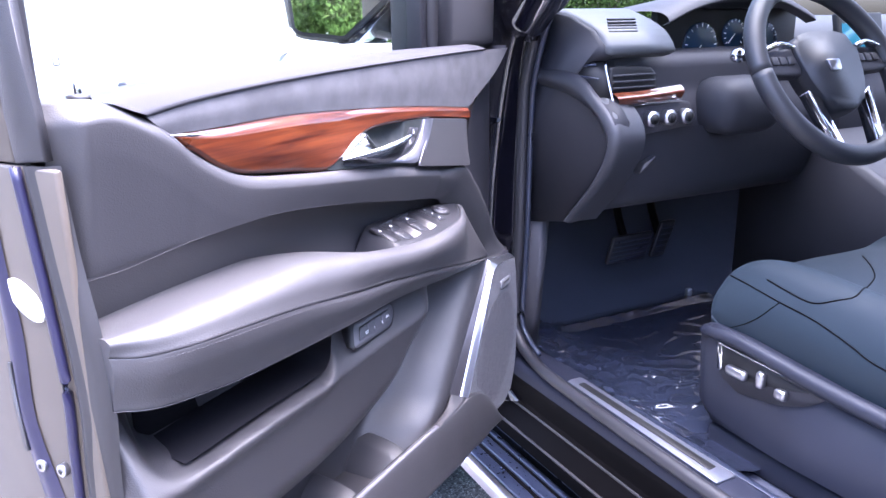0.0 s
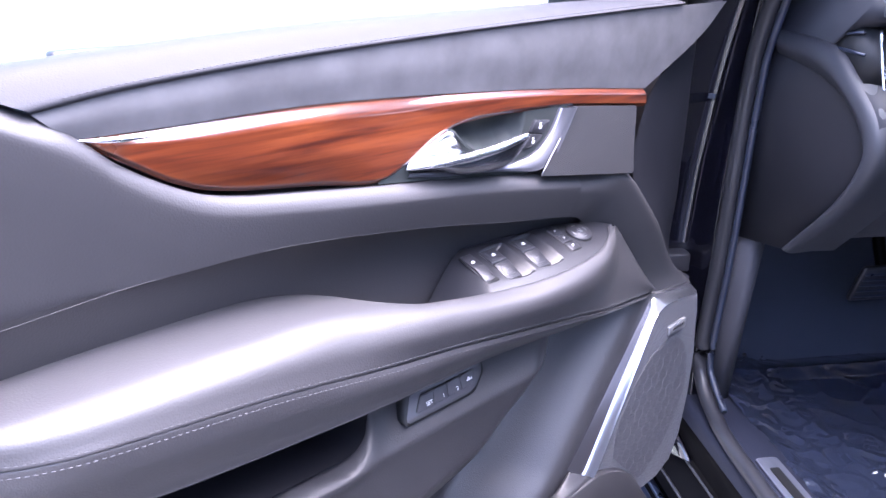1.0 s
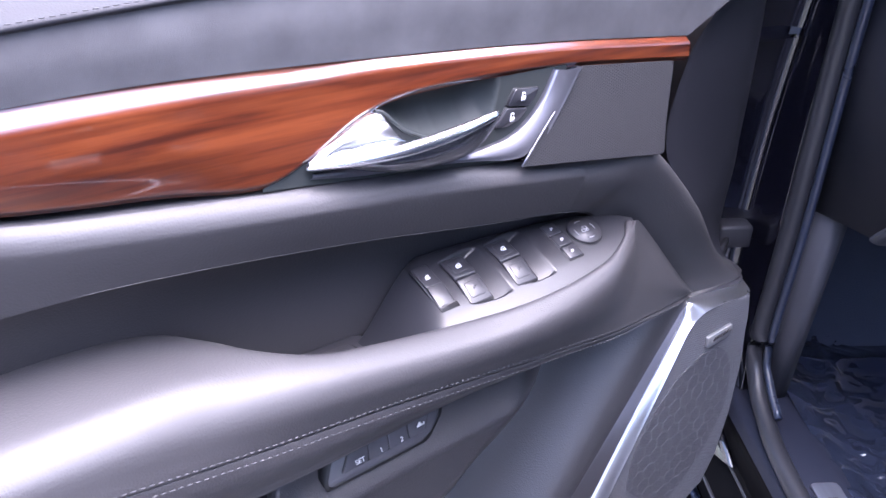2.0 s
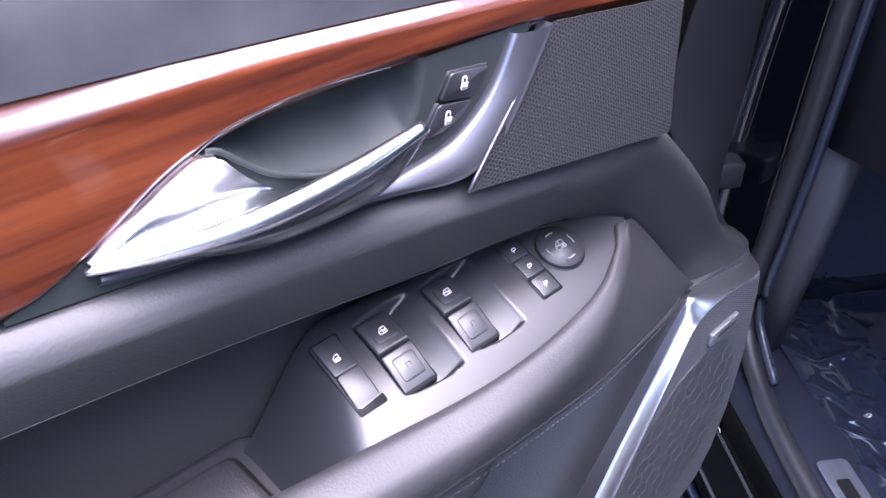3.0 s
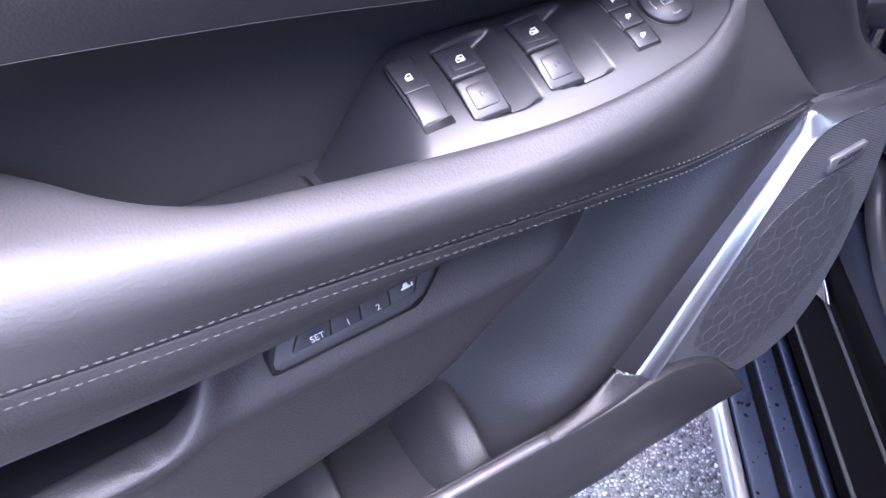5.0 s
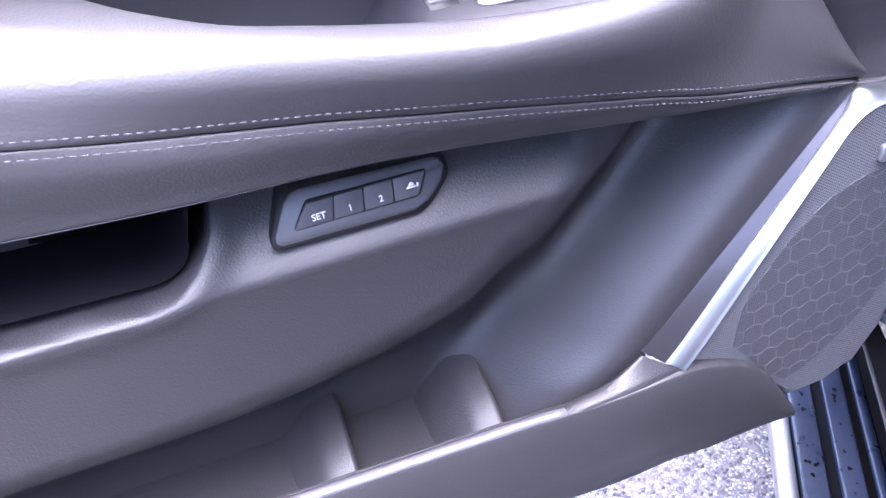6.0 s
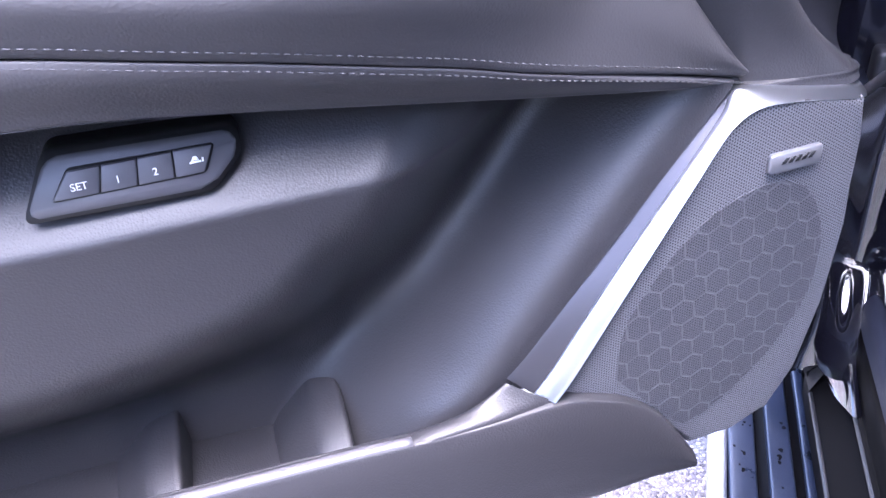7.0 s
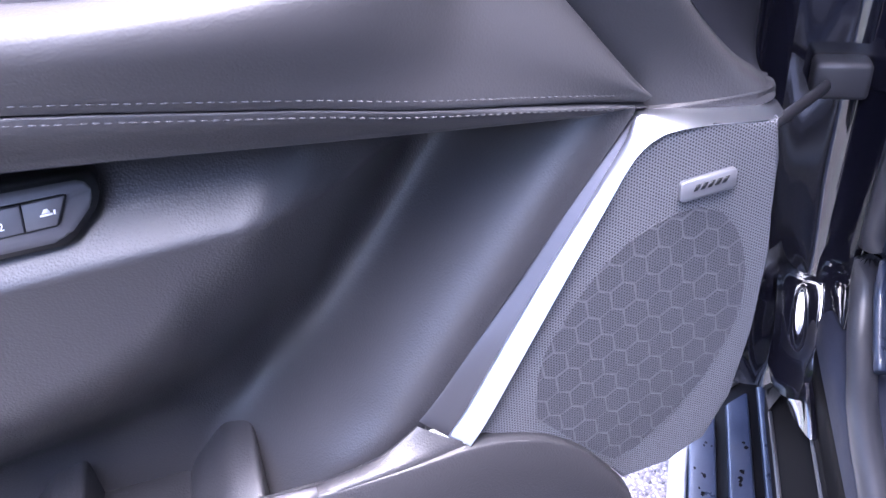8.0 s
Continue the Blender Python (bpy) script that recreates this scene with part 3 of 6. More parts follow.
def hollow(x, y):
    """Depth of the two scooped hollows beside the window switches."""
    depth = 0.0
    for x0 in SWITCHES:
        x1, xp = x0 + 0.0405, x0 + 0.0228
        bow = 0.0035 * (1 - ((x - x0 - 0.027) / 0.027) ** 2)
        dx, dy = max(x0 - 0.0012 - x, x - x1), max(0.5765 - max(0, bow) - y, y - 0.6245 - max(0, bow))
        sd = min(max(dx, dy), 0) + math.hypot(max(dx, 0), max(dy, 0))
        wall = min(1, max(0, -sd / 0.0022))
        q = 1 if x < xp else max(0, 1 - ((x - xp) / (x1 - xp)) ** 1.15)
        depth = max(depth, 0.0085 * wall * q)
    return depth


rows_p = []
pb, pf = spline(PLATE_BACK, 260), spline(PLATE_FRONT, 260)
for k in np.linspace(0, 1, 72):
    row = []
    for b, f in zip(pb, pf):
        x, y = b * (1 - k) + f * k
        slope = smooth_step(-0.006, 0.062, 0.926 - 0.25 * (0.612 - y) - x)
        row.append((x - 0.004 * slope, y, plate_z(x, y) - 0.060 * slope - hollow(x, y) - (0.012 * (1 - k / 0.05) if k < 0.05 else 0)))
    rows_p.append(row)
plate = dpart("switch_plate", grid_mesh(rows_p), SATIN_BLACK, label="satin black window switch plate")


def on_plate(poly, lo, hi, bevel=0.0):
    """A raised cap over an outline in the plate's plane, from lo to hi above it."""
    bm = prism(poly, hi, lo, bevel, "z")
    for v in bm.verts:
        v.co.z += plate_z(v.co.x, v.co.y)
    return bm


def rect(x0, x1, y0, y1, r=0.0015):
    return rounded([(x0, y0), (x1, y0), (x1, y1), (x0, y1)], r, 3)


def glyph(lines, cx, cy, size, h, mat=PRINT):
    """Small printed mark: strokes of (x, y) in units of size."""
    bms = []
    for (ax, ay), (bx, by), w in lines:
        d = np.array((bx - ax, by - ay), float)
        n = np.array((-d[1], d[0])) / max(1e-6, np.linalg.norm(d)) * w * 0.3
        q = [(cx + size * (p[0] + s * n[0]), cy + size * (p[1] + s * n[1])) for p, s in (((ax, ay), 1), ((bx, by), 1), ((bx, by), -1), ((ax, ay), -1))]
        bms.append(on_plate(q, h - 0.0003, h + 0.00025))
    return join(*bms)


CAR_MARK = [((-1, -0.7), (1, -0.7), 0.25), ((-1, -0.7), (-1, 0.1), 0.25), ((1, -0.7), (1, 0.9), 0.25), ((-1, 0.1), (-0.2, 0.9), 0.25), ((-0.2, 0.9), (1, 0.9), 0.25),
            ((0, -0.7), (0, 0.9), 0.2), ((-1, 0.1), (1, 0.1), 0.2), ((0.5, 0.1), (0.5, -0.7), 0.4)]
DOOR_MARK = [((-0.8, -0.8), (0.8, -0.8), 0.3), ((-0.8, -0.8), (-0.8, 0.2), 0.3), ((0.8, -0.8), (0.8, 0.9), 0.3), ((-0.8, 0.2), (0, 0.9), 0.3), ((0, 0.9), (0.8, 0.9), 0.3), ((-0.5, -0.2), (0.6, -0.2), 0.7)]
MIRROR_MARK = [((-0.9, -0.4), (0.5, -0.4), 0.3), ((0.5, -0.4), (0.9, 0.3), 0.3), ((0.9, 0.3), (-0.4, 0.5), 0.3), ((-0.4, 0.5), (-0.9, -0.4), 0.3), ((-0.6, -0.4), (-0.6, -1.0), 0.4)]

SWITCH = material("switch_cap", (0.020, 0.020, 0.024), rough=0.36, vary=0.06)


def rocker(x0, x1, ys, mark):
    """A two-way push switch: dark surround and two caps, the far one with a printed mark."""
    lock = dpart("rocker_switch", on_plate(rect(x0 - 0.0013, x1 + 0.0013, ys[0] - 0.0013, ys[2] + 0.0013), -0.001, 0.0003), GAP, plate)
    lock.parent = plate
    dpart("cap", on_plate(rect(x0, x1, ys[1] + 0.0005, ys[2]), 0, 0.0016, 0.0006), SWITCH, plate)
    low = on_plate(rect(x0, x1, ys[0], ys[1] - 0.0005), 0, 0.0030, 0.0006)
    for v in low.verts:
        v.co.z -= 0.16 * (ys[1] - v.co.y) if v.co.z > plate_z(v.co.x, v.co.y) + 0.0005 else 0.0
    dpart("cap", low, SWITCH, plate)
    dpart("mark", glyph(mark, (x0 + x1) / 2 - 0.0005, (ys[1] + ys[2]) / 2 - 0.002, 0.0022, 0.0017), PRINT, plate)


def window_switch(x0):
    """A window lifter: scooped hollow in the plate beside a two-part paddle."""
    x1 = x0 + 0.0395
    dpart("switch_gap", on_plate(rect(x0 - 0.0006, x0 + 0.0226, 0.5778, 0.6242), -0.0078, -0.0040), GAP, plate)
    for y0, y1, tip in ((0.6017, 0.6237, 1), (0.5783, 0.6003, 0)):
        bm = on_plate(rect(x0, x0 + 0.0220, y0, y1), -0.0078, 0.0008, 0.0011)
        for v in bm.verts:
            if v.co.z > plate_z(v.co.x, v.co.y) - 0.002:
                k = (v.co.y - 0.6010) / 0.0225
                v.co.z -= 0.0006 * abs(k) if k > 0 else 0.0042 * abs(k)
        dpart("paddle", bm, SWITCH, plate)
        pad = on_plate(rect(x0 + 0.0040, x0 + 0.0185, y0 + 0.0045, y1 - 0.0045, 0.002), -0.002, 0.0012, 0.0004)
        for v in pad.verts:
            k = (v.co.y - 0.6010) / 0.0225
            v.co.z -= 0.0006 * abs(k) if k > 0 else 0.0042 * abs(k)
        dpart("finger_pad", pad, SWITCH, plate)
    dpart("mark", glyph(CAR_MARK, x0 + 0.0112, 0.6125, 0.0024, 0.0011), PRINT, plate)
    dpart("mark", glyph([((-0.6, -0.6), (-0.6, 0.6), 0.3), ((-0.6, 0.6), (0.6, 0.6), 0.3), ((0.6, 0.6), (0.6, -0.2), 0.3)], x0 + 0.0115, 0.5895, 0.0022, -0.0009), STITCH, plate)


rocker(0.9225, 0.9378, (0.5802, 0.6026, 0.6255), DOOR_MARK)
for x0 in SWITCHES:
    window_switch(x0)
for y0, y1 in ((0.6068, 0.6202), (0.5926, 0.6058), (0.5785, 0.5915)):
    dpart("mirror_switch_gap", on_plate(rect(1.0562, 1.0736, y0 - 0.0009, y1 + 0.0009), -0.001, 0.0005), GAP, plate)
    dpart("mirror_switch", on_plate(rect(1.0575, 1.0723, y0, y1), 0, 0.0016, 0.0006), SWITCH, plate)
    dpart("mark", glyph(MIRROR_MARK, 1.0652, (y0 + y1) / 2, 0.0020, 0.0017), PRINT, plate)
disc = [(1.0925 + 0.0160 * math.cos(a), 0.5988 + 0.0148 * math.sin(a)) for a in np.linspace(0, 2 * math.pi, 40, endpoint=False)]
dpart("knob_ring", on_plate([(1.0925 + (x - 1.0925) * 1.06, 0.5988 + (y - 0.5988) * 1.06) for x, y in disc], -0.001, 0.0006), GAP, plate)
dpart("mirror_knob", on_plate(disc, 0, 0.0032, 0.0014), HARD_BLACK, plate, "round mirror adjuster")
ARC = [((0.9 * math.cos(a), 0.9 * math.sin(a)), (0.9 * math.cos(a + 0.35), 0.9 * math.sin(a + 0.35)), 0.1) for q in range(4) for a in (q * math.pi / 2 - 0.3, q * math.pi / 2 + 0.0)]
dpart("mark", glyph(ARC, 1.0925, 0.5988, 0.0115, 0.0033), PRINT_DIM, plate)
dpart("mark", glyph(CAR_MARK, 1.0925, 0.5988, 0.0036, 0.0033), PRINT_DIM, plate)

# ---- lower panel with the storage bin and the hollow of the map pocket ----
RIDGE = [(0.42, 0.790), (0.60, 0.802), (0.745, 0.814), (0.845, 0.833), (0.925, 0.858), (0.97, 0.889), (1.01, 0.920), (1.055, 0.975), (1.10, 1.035), (1.16, 1.115), (1.24, 1.222), (1.32, 1.328)]
ridge_at = np.array(spline(RIDGE, 300)).T


def lower_y(x, z):
    """Depth of the moulded lower panel."""
    zr = np.interp(x, *ridge_at)
    slope = (np.interp(x + 0.01, *ridge_at) - np.interp(x - 0.01, *ridge_at)) / 0.02
    d = (z - zr) / np.sqrt(1 + slope**2)
    apex = 0.964 + 0.05 * (x - 0.85)
    up, dn = np.maximum(0, z - apex), np.maximum(0, apex - z)
    bulge = 0.562 + 0.005 * (1 - np.exp(-dn / 0.03)) + 0.04 * dn + 0.72 * up * (1 - np.exp(-up / 0.006))
    y = 0.694 + (bulge - 0.694) * smooth_step(-0.105, 0.058, d)
    e = ((1.077 + (z - 0.79) * 0.788) - x) * 0.785
    roll = 0.5790 + 0.003 * smooth_step(0.0, 0.014, e) + 0.109 * smooth_step(0.008, 0.085, e)
    k = 0.048
    h = np.clip(0.5 + 0.5 * (y - roll) / k, 0, 1)
    y = y + (roll - y) * h - k * h * (1 - h)
    # storage bin
    dx = np.maximum(0.490 - x, x - (0.729 + 0.25 * (z - 0.99)))
    dz = (0.995 + 0.04 * (x - 0.6)) - z
    sd = np.minimum(np.maximum(dx, dz), 0) + np.hypot(np.maximum(dx, 0), np.maximum(dz, 0)) - 0.036
    lip = 0.004 * np.exp(-((sd - 0.010) / 0.012) ** 2)
    wide = 0.009 + 0.039 * smooth_step(0.53, 0.47, x)
    y = y - lip * (sd > -0.005) + np.maximum(0, 0.655 - y) * smooth_step(0.004, 0.004 - wide, sd)
    left = 0.03 * (1 - smooth_step(0.425, 0.442, x)) ** 2
    return y + left


nx, nz = 240, 150
X, Zg = np.meshgrid(np.linspace(0.425, 1.246, nx), np.linspace(0.655, 1.045, nz))
X = np.minimum(X, 1.086 + np.maximum(0, Zg - 0.79) * 0.788)
Zg = np.minimum(Zg, np.interp(X, [0.4, 0.942, 1.05, 1.17, 1.258], [1.045, 1.034, 1.020, 1.008, 0.996]))
Yg = lower_y(X, Zg)
panel_rows = [[(X[i, j], Yg[i, j], Zg[i, j]) for j in range(nx)] for i in range(nz)]
# near-black for the bin's inside: the shade of its depth as colour
BIN_SHADE = material("bin_shade_black", (0.007, 0.007, 0.009), rough=0.9, spec=0.08, grain=0.0002, grain_scale=1500)
lpart("lower_panel", grid_mesh(panel_rows), MOULDED)
mouth = [(x, 0.967 + 0.04 * (x - 0.6)) for x in np.linspace(0.494, 0.731, 24)] + [(0.7316 + 0.028 * math.sin(a), 1.0003 - 0.028 * math.cos(a)) for a in np.linspace(0.1, math.pi / 2, 10)] + [(0.766, 1.025), (0.772, 1.05)]
lpart("bin_inside", grid_mesh([[(x, y, z) for x, z in mouth] for y in (0.574, 0.580, 0.60, 0.625, 0.652)]), BIN_SHADE, label="near-black inner walls of the storage bin, shade put into the colour")
lpart("bin_back", prism(rounded([(0.496, 0.966), (0.775, 0.972), (0.790, 1.05), (0.496, 1.05)], 0.02), 0.6510, 0.656), BIN_SHADE, label="near-black back of the storage bin, shade put into the colour")
dpart("rear_edge_trim", loft([[(0.4135, 0.642, 1.292), (0.4135, 0.633, 1.211), (0.4135, 0.622, 1.13), (0.4135, 0.618, 1.05), (0.4145, 0.626, 0.98), (0.418, 0.64, 0.80), (0.423, 0.652, 0.66)],
                              [(0.4115, 0.636, 1.292), (0.4115, 0.627, 1.211), (0.4115, 0.616, 1.13), (0.4115, 0.612, 1.05), (0.4125, 0.620, 0.98), (0.416, 0.632, 0.80), (0.421, 0.645, 0.66)],
                              [(0.415, 0.628, 1.292), (0.415, 0.619, 1.211), (0.415, 0.608, 1.13), (0.415, 0.604, 1.05), (0.416, 0.612, 0.98), (0.419, 0.622, 0.80), (0.424, 0.635, 0.66)],
                              [(0.4185, 0.616, 1.292), (0.4185, 0.607, 1.211), (0.4185, 0.594, 1.13), (0.4185, 0.590, 1.05), (0.419, 0.598, 0.98), (0.422, 0.608, 0.80), (0.426, 0.620, 0.66)],
                              [(0.428, 0.608, 1.292), (0.428, 0.600, 1.211), (0.428, 0.586, 1.13), (0.428, 0.582, 1.05), (0.428, 0.590, 0.98), (0.430, 0.600, 0.80), (0.434, 0.612, 0.66)]], 50, 5), DULL_GREY)

# seat memory switches, leaning with the panel
KEY_GREY = material("grey_key_plastic", (0.058, 0.058, 0.066), rough=0.42, vary=0.08, grain=0.00005, grain_scale=1400)
def tipped(bm):
    for v in bm.verts:
        v.co.y += 0.36 * (v.co.z - 0.988)
        v.co += Vector((0.005, 0, 0.002 - 0.035 * (v.co.x - 0.83)))
    return bm


bezel = lpart("memory_bezel", tipped(prism(rounded([(0.7995, 0.982), (0.897, 0.987), (0.9160, 1.005), (0.9140, 1.0160), (0.815, 1.0125)], 0.006), 0.5670, 0.590, 0.003)), KEY_GREY, label="seat memory switch panel with white markings")
lpart("bezel_gap", tipped(prism(rounded([(0.7970, 0.9795), (0.8985, 0.9845), (0.9188, 1.0038), (0.9165, 1.0188), (0.8135, 1.0150)], 0.007), 0.5680, 0.59)), GAP, bezel)
lpart("memory_well", tipped(prism(rounded([(0.8135, 0.990), (0.896, 0.9955), (0.9035, 1.0105), (0.8245, 1.0065)], 0.003), 0.5655, 0.5675, 0.0)), GAP, bezel)
for xa, xb, ca, cb in ((0.8145, 0.8385, 0.8245, 0.8415), (0.8393, 0.8585, 0.8423, 0.8605), (0.8593, 0.8785, 0.8613, 0.8795), (0.8793, 0.8950, 0.8803, 0.9020)):
    low = lambda x: 0.9910 + (x - 0.8145) * 0.066
    lpart("memory_button", tipped(prism([(xa, low(xa)), (xb, low(xb)), (cb, low(cb) + 0.0135), (ca, low(ca) + 0.0135)], 0.5640, 0.567, 0.0007)), KEY_GREY, bezel)


def lettering(text, x, z, y, size, tilt, parent, mat):
    cu = bpy.data.curves.new("lettering", "FONT")
    cu.body, cu.size, cu.extrude, cu.align_x, cu.align_y = text, size, 0.00015, "CENTER", "CENTER"
    ob = new("lettering", cu)
    me = bpy.data.meshes.new_from_object(ob)
    bpy.data.objects.remove(ob)
    me.materials.append(mat)
    out = new("lettering", me)
    out.parent = parent
    out.matrix_basis = door_inverse @ Matrix.Translation((x, y, z)) @ pose(0, 0, 0, 70.2, 0, 0) @ pose(0, 0, 0, 0, 0, tilt)
    return out


for text, x, z in (("SET", 0.8415, 0.9832), ("1", 0.8615, 0.9838), ("2", 0.8813, 0.9846)):
    lettering(text, x, z, 0.5762 + 0.36 * (z - 0.9722), 0.0058, 3, bezel, PRINT)
ICON = [[(0.8865, 1.0012), (0.8955, 1.0018), (0.8953, 1.0030), (0.8868, 1.0024)], [(0.8880, 1.0030), (0.8940, 1.0034), (0.8925, 1.0058), (0.8900, 1.0056)], [(0.8960, 1.0018), (0.8975, 1.0019), (0.8978, 1.0046), (0.8963, 1.0045)]]
for shape in ICON:
    shape = [(0.8915 + 0.72 * (x - 0.8915), 1.0035 + 0.8 * (z - 1.0035)) for x, z in shape]
    lpart("mark", tipped(prism(shape, 0.5636, 0.5645)), PRINT, bezel)

# map pocket: front wall with its lip, floor and dividers
ARC_TOP = [(1.06, 0.7655), (1.118, 0.7665), (1.14, 0.7650), (1.160, 0.7595), (1.180, 0.7495), (1.205, 0.730), (1.226, 0.703), (1.244, 0.676)]
FRONT = [(0.43, 0.757), (0.6, 0.762), (0.75, 0.765), (0.90, 0.766), (1.00, 0.764)] + ARC_TOP


def pocket_rail(dy, fall, dz=0.0):
    """The front wall's line a share of the way from its upper edge down to its foot."""
    foot = lambda x: np.interp(x, [0.43, 0.6, 0.9, 1.1, 1.244], [0.664, 0.657, 0.653, 0.655, 0.664])
    return [(x, dy + 0.012 * smooth_step(0.95, 1.22, x) + 0.012 * fall, z + dz + (foot(x) - z) * fall) for x, z in FRONT]


pocket = lpart("map_pocket", loft([pocket_rail(0.566, 0.5), pocket_rail(0.563, 0, -0.006), pocket_rail(0.558, 0, 0.000), pocket_rail(0.551, 0, -0.0005), pocket_rail(0.5465, 0.05), pocket_rail(0.538, 0.3),
                                   pocket_rail(0.5315, 0.7), pocket_rail(0.5355, 1.0), pocket_rail(0.60, 1.0, -0.006)], 130, 6, xs=(0.43, 1.244)), MOULDED)
# bar along the lip that carries the painted highlight
lpart("pocket_lip", tube([(x, 0.5530 + 0.012 * smooth_step(0.95, 1.22, x), z - 0.0022) for x, z in FRONT if x < 1.05], 0.0046, 80, 10), HIGHLIT_EDGE, pocket, "worn shiny upper edge with its highlight put into the colour")
lpart("pocket_shoulder", loft([[(1.00, 0.566, 0.752), (1.045, 0.570, 0.765), (1.079, 0.576, 0.786)], [(1.00, 0.560, 0.7645), (1.045, 0.565, 0.772), (1.080, 0.571, 0.7885)],
                               [(1.01, 0.551, 0.764), (1.06, 0.556, 0.769), (1.102, 0.562, 0.7745)], [(1.03, 0.550, 0.756), (1.07, 0.554, 0.760), (1.118, 0.560, 0.764)]], 24, 6), MOULDED)
lpart("pocket_floor", box((0.43, 0.565, 0.665), (1.10, 0.700, 0.690), 0.002), MOULDED)


def divider(x, drop):
    """A moulded fin across the pocket, its crest falling towards the front."""
    bm = bmesh.new()
    rings = []
    for y, fall in ((0.700, 0.0), (0.655, 0.001), (0.63, 0.004), (0.61, 0.009), (0.59, 0.020), (0.572, 0.036)):
        fall += drop
        poly = rounded([(x - 0.062, 0.685), (x - 0.050, max(0.690, 0.722 - fall)), (x - 0.022, 0.752 - fall), (x + 0.003, 0.759 - fall), (x + 0.006, 0.685)], 0.007, 4)
        rings.append([bm.verts.new((px, y, pz)) for px, pz in poly])
    for r0, r1 in zip(rings, rings[1:]):
        for i in range(len(r0)):
            j = (i + 1) % len(r0)
            bm.faces.new((r0[i], r0[j], r1[j], r1[i]))
    bm.faces.new(rings[-1])
    bmesh.ops.bevel(bm, geom=[e for e in bm.edges if all(abs(v.co.y - 0.572) < 1e-6 for v in e.verts)], offset=0.004, segments=2, affect='EDGES')
    return bm


for x, drop in ((0.827, 0.026), (0.959, 0.017)):
    lpart("pocket_divider", divider(x, drop), MOULDED)

# loudspeaker: blade trim, mesh, honeycomb, badge
INNER = [(1.077, 0.583, 0.790), (1.153, 0.585, 0.876), (1.196, 0.585, 0.933), (1.233, 0.585, 0.976), (1.2455, 0.585, 0.990)]
MID = [(1.099, 0.568, 0.773), (1.1705, 0.5715, 0.881), (1.2095, 0.5735, 0.9365), (1.237, 0.5765, 0.9735), (1.2470, 0.5785, 0.9900)]
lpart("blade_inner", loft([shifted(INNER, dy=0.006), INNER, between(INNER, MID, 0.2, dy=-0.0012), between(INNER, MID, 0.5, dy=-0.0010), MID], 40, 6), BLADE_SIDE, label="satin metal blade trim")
BRIGHT_IN = [(1.099, 0.5675, 0.773), (1.1705, 0.571, 0.881), (1.2095, 0.573, 0.9365), (1.237, 0.576, 0.9735), (1.2475, 0.5775, 0.9900), (1.262, 0.578, 0.9900), (1.304, 0.580, 0.9830), (1.352, 0.583, 0.9775), (1.366, 0.595, 0.975)]
BRIGHT_OUT = [(1.113, 0.5580, 0.767), (1.184, 0.561, 0.8825), (1.217, 0.563, 0.9350), (1.239, 0.565, 0.9670), (1.256, 0.5655, 0.9780), (1.270, 0.566, 0.9805), (1.298, 0.567, 0.9790), (1.347, 0.570, 0.9730), (1.366, 0.586, 0.970)]
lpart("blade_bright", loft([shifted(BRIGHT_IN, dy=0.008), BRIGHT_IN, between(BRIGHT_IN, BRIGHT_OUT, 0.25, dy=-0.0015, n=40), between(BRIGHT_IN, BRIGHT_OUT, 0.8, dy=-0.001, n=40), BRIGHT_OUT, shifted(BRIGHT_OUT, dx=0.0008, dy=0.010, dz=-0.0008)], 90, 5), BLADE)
GRILLE_EDGE = [(1.113, 0.768), (1.184, 0.8835), (1.217, 0.936), (1.239, 0.968), (1.256, 0.979), (1.270, 0.9815), (1.298, 0.980), (1.350, 0.974), (1.3555, 0.942), (1.355, 0.872), (1.350, 0.80), (1.341, 0.735), (1.320, 0.695), (1.285, 0.683),
               (1.244, 0.676), (1.225, 0.704), (1.204, 0.730), (1.178, 0.750), (1.158, 0.759), (1.14, 0.7645)]
grille = lpart("speaker_grille", prism(GRILLE_EDGE, 0.5670, 0.62, 0.006, segments=3), GRILLE, label="dark speaker mesh with honeycomb pattern", smooth=False)
HEX_ZONE = spline([(1.168, 0.769), (1.170, 0.81), (1.183, 0.842), (1.231, 0.901), (1.293, 0.921), (1.329, 0.887), (1.336, 0.823), (1.307, 0.762), (1.254, 0.712), (1.230, 0.7075), (1.197, 0.740), (1.168, 0.769)], 90)[:, :2]


def clipped(poly, zone):
    """The part of a small convex polygon inside the zone, which is taken as convex."""
    out = list(poly)
    k = len(zone)
    area = sum(zone[i][0] * zone[(i + 1) % k][1] - zone[(i + 1) % k][0] * zone[i][1] for i in range(k))
    for i in range(k):
        a, b = zone[i], zone[(i + 1) % k]
        side = lambda p: ((b[0] - a[0]) * (p[1] - a[1]) - (b[1] - a[1]) * (p[0] - a[0])) * (1 if area > 0 else -1)
        new_out = []
        for j in range(len(out)):
            p, q = out[j], out[(j + 1) % len(out)]
            sp, sq = side(p), side(q)
            if sp >= 0:
                new_out.append(p)
            if sp * sq < 0:
                t = sp / (sp - sq)
                new_out.append((p[0] + (q[0] - p[0]) * t, p[1] + (q[1] - p[1]) * t))
        out = new_out
        if len(out) < 3:
            return []
    return out


HEX_A, HEX_B = np.array((0.0188, 0.0026)), np.array((0.0110, -0.0175))
ROUND = [HEX_B, HEX_A, HEX_A - HEX_B, -HEX_B, -HEX_A, HEX_B - HEX_A]


def corner(p, q):
    """The point as far from the cell's middle as from two neighbours' middles."""
    return np.linalg.solve(np.array((p, q)), np.array((p @ p, q @ q)) / 2)


